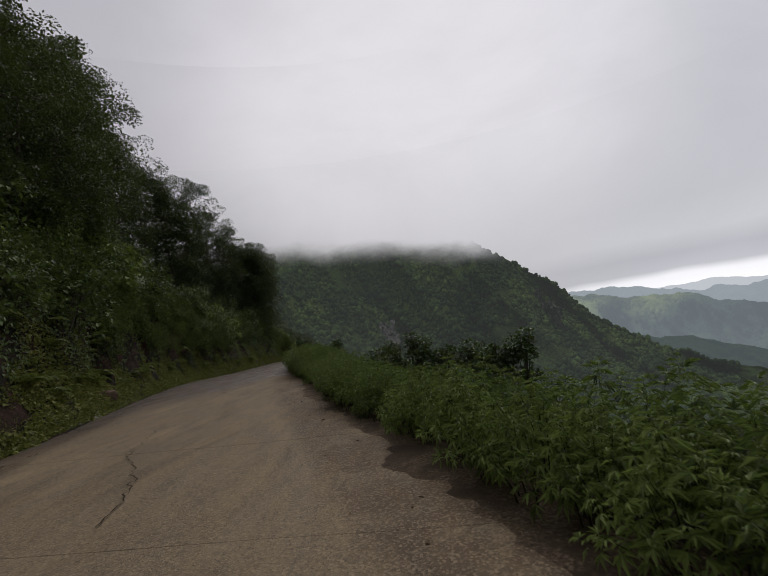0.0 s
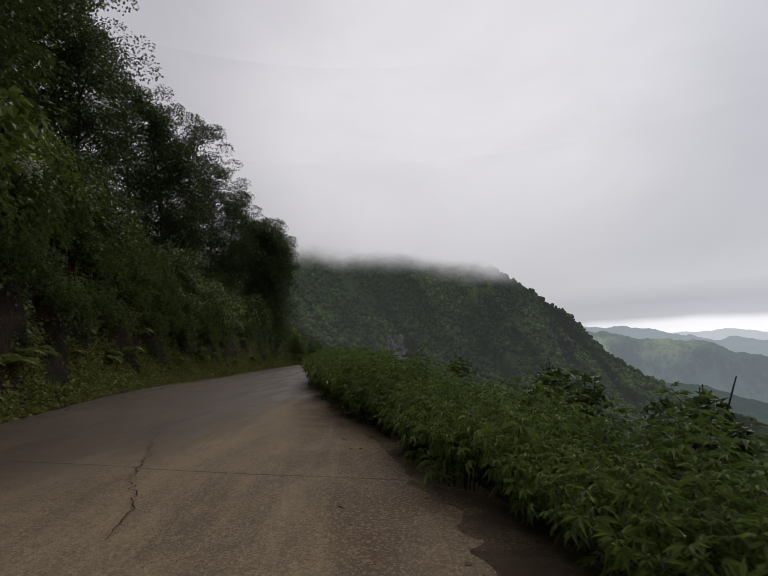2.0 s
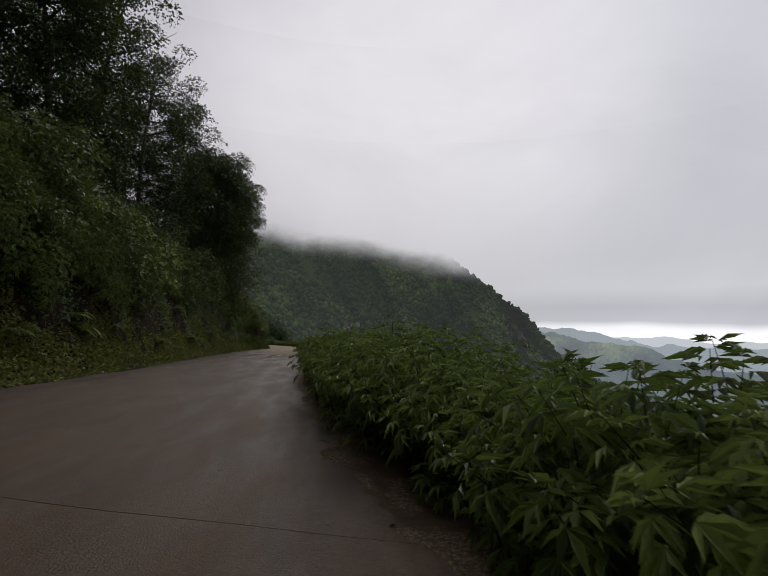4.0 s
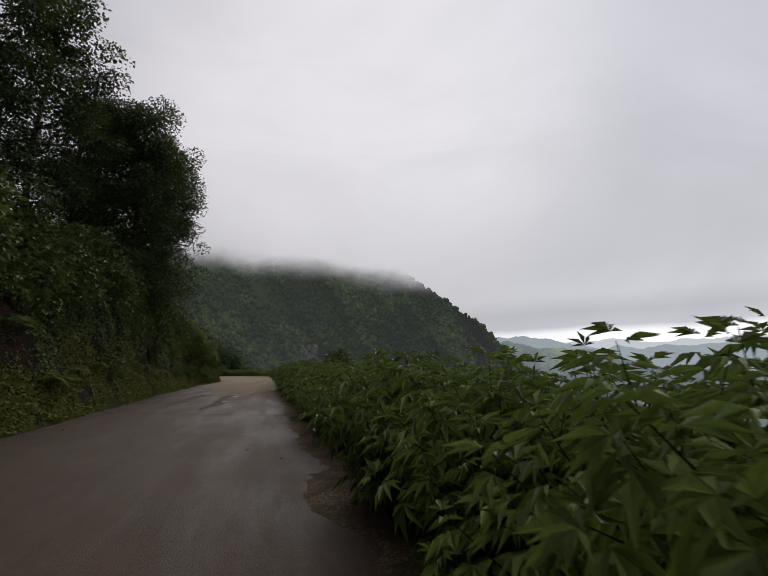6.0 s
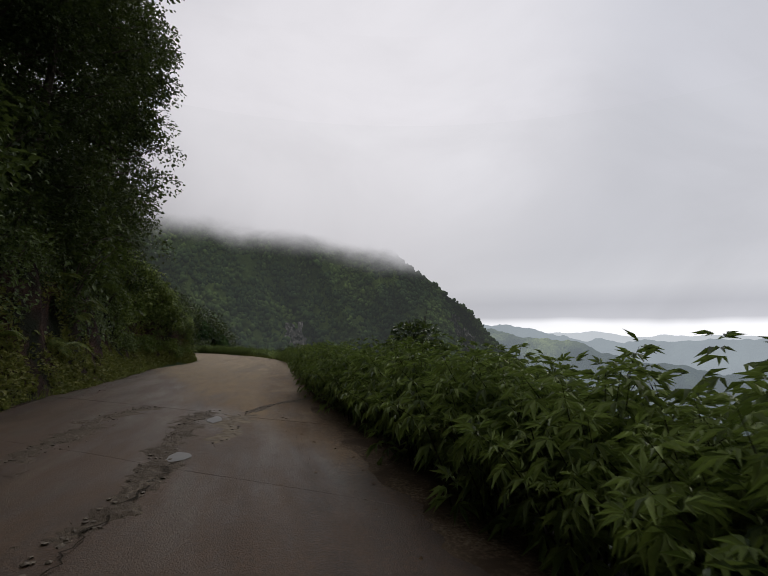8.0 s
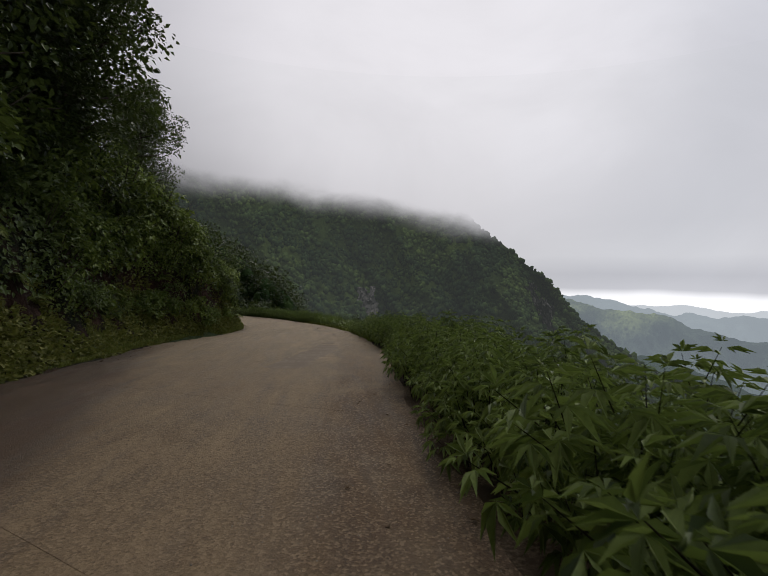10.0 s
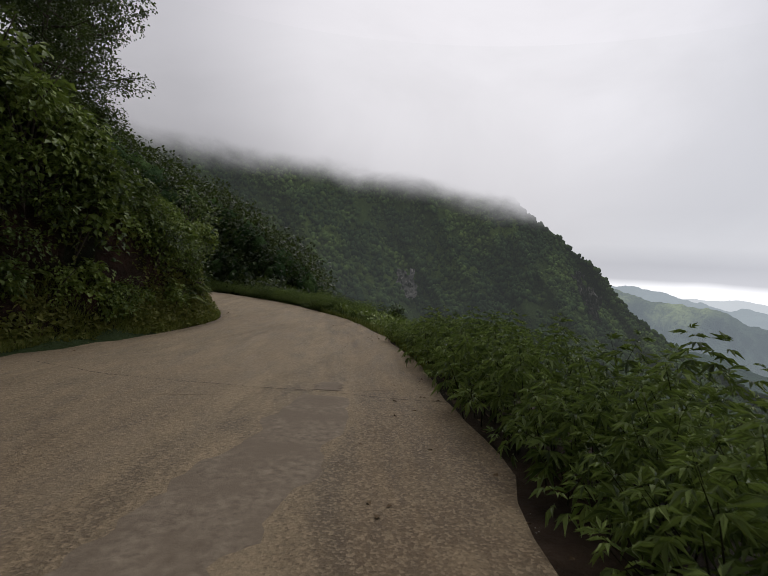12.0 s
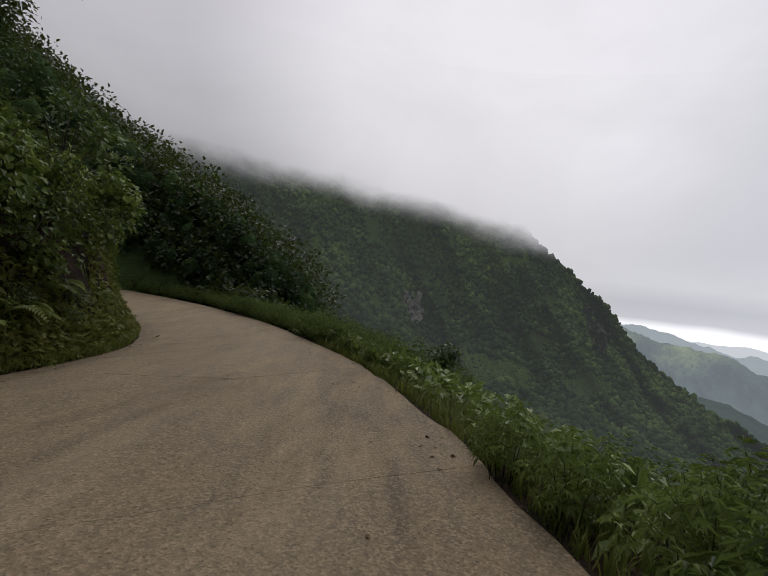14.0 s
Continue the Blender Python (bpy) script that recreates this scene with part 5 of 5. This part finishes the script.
def build_stones():
    # loose grit on the valley side and at the foot of the bank
    n = 4200
    s = rng.uniform(-2, 125, n)
    a = np.where(rng.uniform(size=n) < 0.75, 1 - rng.uniform(0, 1, n) ** 2.2 * 0.3, rng.uniform(0, 1, n) ** 2 * 0.25)
    l, r, _, _, _ = at(s)
    rad = rng.uniform(0.003, 0.009, n)
    c = np.concatenate([l + (r - l) * a[:, None], (road_z(s, a) + rad * 0.3)[:, None]], 1)
    v, f = lumps(c, rad, 0.7, 0.3)
    tagged(new("gravel", mesh_of("gravel", v, f, STONE)), "loose grit and pebbles on the road edges", "gravel", kind="stuff")
    n = 700
    s = rng.uniform(-2, 125, n)
    a = np.where(rng.uniform(size=n) < 0.6, 1.02 - rng.uniform(0, 1, n) ** 2 * 0.2, rng.uniform(-0.02, 0.12, n))
    l, r, _, _, _ = at(s)
    c = np.concatenate([l + (r - l) * a[:, None], (road_z(s, a) + 0.012)[:, None]], 1)
    v, f = leaf_blades(c, rng.normal(0, 1, (n, 3)) * [1, 1, 0.1], unit(rng.normal(0, 0.25, (n, 3)) + [0, 0, 1]), rng.uniform(0.04, 0.11, n), rng.uniform(0.012, 0.03, n))
    tagged(new("leaf_litter", mesh_of("leaf_litter", v, f, DRY_LEAF)), "dry fallen leaves and twigs on the road edges", "litter", kind="stuff")
    # broken concrete along the ruts
    for line, wide, lift, mat, label, k in (
            (((-12.5, 73.4), (-12.35, 75.2), (-12.3, 77.2), (-12.05, 78.6), (-11.65, 79.6)), 0.30, 0.024, BROKEN, "broken dark concrete along a wheel rut", 150),
            (((-10.85, 70.6), (-10.6, 72.2), (-10.55, 74.2), (-10.6, 76.2), (-10.5, 77.6), (-10.3, 78.6)), 0.24, 0.020, BROKEN, "broken wet concrete round a worn hollow", 170),
            (((-9.95, 74.7), (-9.75, 75.8), (-9.68, 77.0), (-9.6, 78.0)), 0.24, 0.020, MUD, "ochre mud heaped beside a puddle", 30),
            (((-9.6, 77.9), (-8.9, 79.4), (-8.1, 80.3), (-7.6, 80.8)), 0.14, 0.014, BROKEN, "crumbled strip across the road", 60)):
        heap_strip(line, wide, lift, mat, label)
        t = rng.uniform(0, 59, k)
        p = spline(line, 60)[t.astype(int)] + rng.normal(0, wide * 0.45, (k, 2))
        rad = rng.uniform(0.008, 0.034, k)
        v, f = lumps(np.concatenate([p, surface_z(p[:, 0], p[:, 1])[:, None] + 0.012], 1), rad, 0.5, 0.4)
        tagged(new("rubble", mesh_of("rubble", v, f, WET_STONE)), "broken wet concrete and stones in a worn hollow", "rubble", kind="stuff")
    for x, y, rx, ry, label in ((-10.32, 74.0, 0.17, 0.30, "muddy puddle in the broken road"), (-10.10, 77.3, 0.12, 0.40, "narrow muddy puddle in the broken road")):
        a = np.linspace(0, 6.283, 64, endpoint=False)
        q = 0.55 + 0.9 * fbm(np.cos(a) * 0.9 + x, np.sin(a) * 0.9 + y, 4, 4, 0.45)
        z = np.full(64, float(surface_z(np.array([x]), np.array([y]))[0]) + 0.011)
        ring = np.stack([x + np.cos(a) * rx * q, y + np.sin(a) * ry * q, z], 1)
        v = np.vstack([[[x, y, z[0]]], ring])
        f = np.array([[0, 1 + i, 1 + (i + 1) % 64] for i in range(64)])
        tagged(new("puddle", mesh_of("puddle", v, f, WATER, True)), label, "puddle", kind="structure")


def surface_z(x, y):
    """Height of the slabs' top at a place on the road."""
    s = np.interp(y, MID[:430, 1], ALONG[:430])
    for _ in range(3):
        l, r, o, w, _ = at(s)
        across = np.clip(((x - l[..., 0]) * (r - l)[..., 0] + (y - l[..., 1]) * (r - l)[..., 1]) / w ** 2, 0, 1)
        q = l + (r - l) * across[..., None]
        s = s + (x - q[..., 0]) * o[..., 1] - (y - q[..., 1]) * o[..., 0]
    return road_z(s, across) + (fbm(s * 0.6, across * 4, 5) - 0.5) * 0.03


def heap_strip(line, wide, lift, mat, label):
    """A low uneven heap of broken stuff along a line, its rim running ragged into the road."""
    p = spline(line, 110)
    d = unit(np.gradient(p, axis=0))
    side = np.stack([-d[:, 1], d[:, 0]], 1)
    w = np.linspace(-1.6, 1.6, 17)
    T, W = np.meshgrid(np.arange(110), w, indexing="ij")
    xy = p[:, None] + side[:, None] * (W * wide)[..., None]
    ends = np.clip(np.minimum(T, 109 - T) / 16, 0, 1)
    hump = lift * (1.5 * np.exp(-W ** 2 * 1.1) * ends - 0.75)
    rough = (fbm(xy[..., 0] * 2.3, xy[..., 1] * 2.3, 83, 3) - 0.5) * lift * 2.6 + (fbm(xy[..., 0] * 11, xy[..., 1] * 11, 84, 3) - 0.5) * lift * 1.6
    z = surface_z(xy[..., 0], xy[..., 1]) + hump + rough + 0.002
    tagged(new("broken_ground", mesh_of("broken_ground", np.concatenate([xy, z[..., None]], -1).reshape(-1, 3), grid_faces(110, 17), mat, False)), label, "broken road", kind="structure")


def build_repair(road):
    """A smoother, darker strip of newer concrete let into the lane."""
    for line, wide in ((((-10.1, 92.6), (-9.75, 94.6), (-9.25, 96.8), (-8.95, 99.45)), 0.52), (((-8.98, 99.75), (-8.95, 100.4)), 0.24)):
        p = spline(line, 60)
        d = unit(np.gradient(p, axis=0))
        side = np.stack([-d[:, 1], d[:, 0]], 1)
        w = np.linspace(-1, 1, 7)
        T, W = np.meshgrid(np.arange(60), w, indexing="ij")
        wob = (1 + (fbm(T * 0.35, np.sign(W) * 4 + 9, 86, 3) - 0.5) * 0.7) * np.interp(T, [0, 3, 52, 59], [0.75, 1, 1, 0.62])
        xy = p[:, None] + side[:, None] * (W * wob * wide)[..., None]
        z = surface_z(xy[..., 0], xy[..., 1]) + 0.010 - 0.015 * ((np.abs(W) > 0.9) | (T < 1) | (T > 58))
        part("repair", mesh_of("repair", np.concatenate([xy, z[..., None]], -1).reshape(-1, 3), grid_faces(60, 7), PATCHED, True), road, "smoother grey strip of newer concrete")


def build_cracks(road):
    lines = (
        (((-3.0, 5.5), (-3.33, 6.88), (-3.61, 7.7), (-4.06, 8.63), (-4.72, 9.9), (-5.2, 12.0), (-5.6, 14.0)), 0.008),
        (((-4.72, 9.9), (-5.64, 10.56), (-7.46, 11.3)), 0.004),
        (((-5.9, 21.5), (-6.28, 22.86), (-6.57, 23.39), (-6.88, 24.16), (-7.12, 25.1), (-7.34, 25.7), (-7.9, 27.5)), 0.008),
        (((-10.75, 70.2), (-10.6, 71.6), (-10.42, 72.9), (-10.34, 73.6)), 0.012),
        (((-14.03, 100.9), (-12.69, 100.27), (-12.07, 100.11), (-10.07, 99.75), (-9.32, 99.68), (-7.93, 99.36), (-7.1, 99.3)), 0.008),
        (((-13.0, 108.9), (-11.22, 109.92), (-9.95, 110.64), (-9.3, 111.2)), 0.010))
    for pts, w in lines:
        p = spline(pts, 60)
        wob = np.stack([(fbm(np.arange(60) * 0.9, np.zeros(60), 7, 4) - 0.5) * 0.28, np.zeros(60)], 1)
        p = p + wob
        d = unit(np.gradient(p, axis=0))
        s = np.stack([-d[:, 1], d[:, 0]], 1) * (w * (0.4 + rng.uniform(0, 1, 60)))[:, None]
        sy = np.interp(p[:, 1], MID[:, 1][:430], ALONG[:430])
        l, r, _, wd, _ = at(sy)
        ac = np.linalg.norm(p - l, axis=1) / wd
        z = road_z(sy, ac) + 0.021
        v = np.concatenate([np.concatenate([p - s, z[:, None]], 1), np.concatenate([p + s, z[:, None]], 1)])
        i = np.arange(59)
        part("crack", mesh_of("crack", v, np.stack([i, i + 1, i + 61, i + 60], 1), SOIL), road, "dark crack filled with earth")


def make_boulder(x, y, z, size, mat, label, seed):
    """A worn angular boulder, sunk a little into the ground."""
    g = np.random.default_rng(seed)
    v, f = icosphere()
    for _ in range(7):
        n = unit(g.normal(0, 1, 3))
        d = v @ n
        cut = g.uniform(0.55, 0.85)
        v = v - np.clip(d - cut, 0, None)[:, None] * n
    v = v * [1.0, 0.8, 0.7] * size * (1 + g.normal(0, 0.015, (len(v), 1)))
    ob = tagged(new("boulder", mesh_of("boulder", v, f, mat)), label, "boulder", "boulders at the foot of the bank")
    ob.matrix_basis = pose(x, y, z + size * 0.3, 0, 0, g.uniform(0, 360))


def build_boulders():
    for i, (s, u, size, mat) in enumerate(((21.5, 0.75, 0.55, BROWN_ROCK), (17.6, 0.05, 0.13, STONE), (18.1, 0.0, 0.10, STONE), (16.2, 0.1, 0.08, STONE), (84.5, 0.1, 0.10, STONE), (88.0, 0.05, 0.07, STONE), (44.0, 0.1, 0.09, STONE), (52.5, 0.05, 0.12, STONE))):
        x, y, z = left_spot(s, u)
        make_boulder(x, y, z - size * 0.1, size, mat, "brown weathered boulder in the verge" if size > 0.3 else "small grey stone on the road edge", 700 + i)


def build_bloom():
    """The spray of pale flowers in the shrubs on the bank."""
    c = np.array([-13.2, 30.8, 7.2]) + rng.normal(0, 1, (170, 3)) * [0.2, 0.3, 0.16]
    v, f = lumps(c, rng.uniform(0.02, 0.05, 170), 0.8, 0.3)
    bloom = tagged(new("flower_spray"), "spray of creamy white flowers among bank shrubs", "flowers")
    tagged(part("bloom", mesh_of("bloom", v, f, WHITE_BLOOM), bloom), kind="stuff")
    part("stalk", mesh_of("stalk", *tube([[-14.2, 30.8, 5.2], [-13.6, 30.8, 6.5], [-13.2, 30.8, 7.2]], [0.03, 0.02, 0.01], 5), STALK, True), bloom)


build_hedge()
build_bank_plants()
build_bank_cover()
build_trees()
build_valley_shrubs()
build_ground_cover()
build_stones()
build_boulders()
build_bloom()
build_cracks(bpy.data.objects["road"])
build_repair(bpy.data.objects["road"])
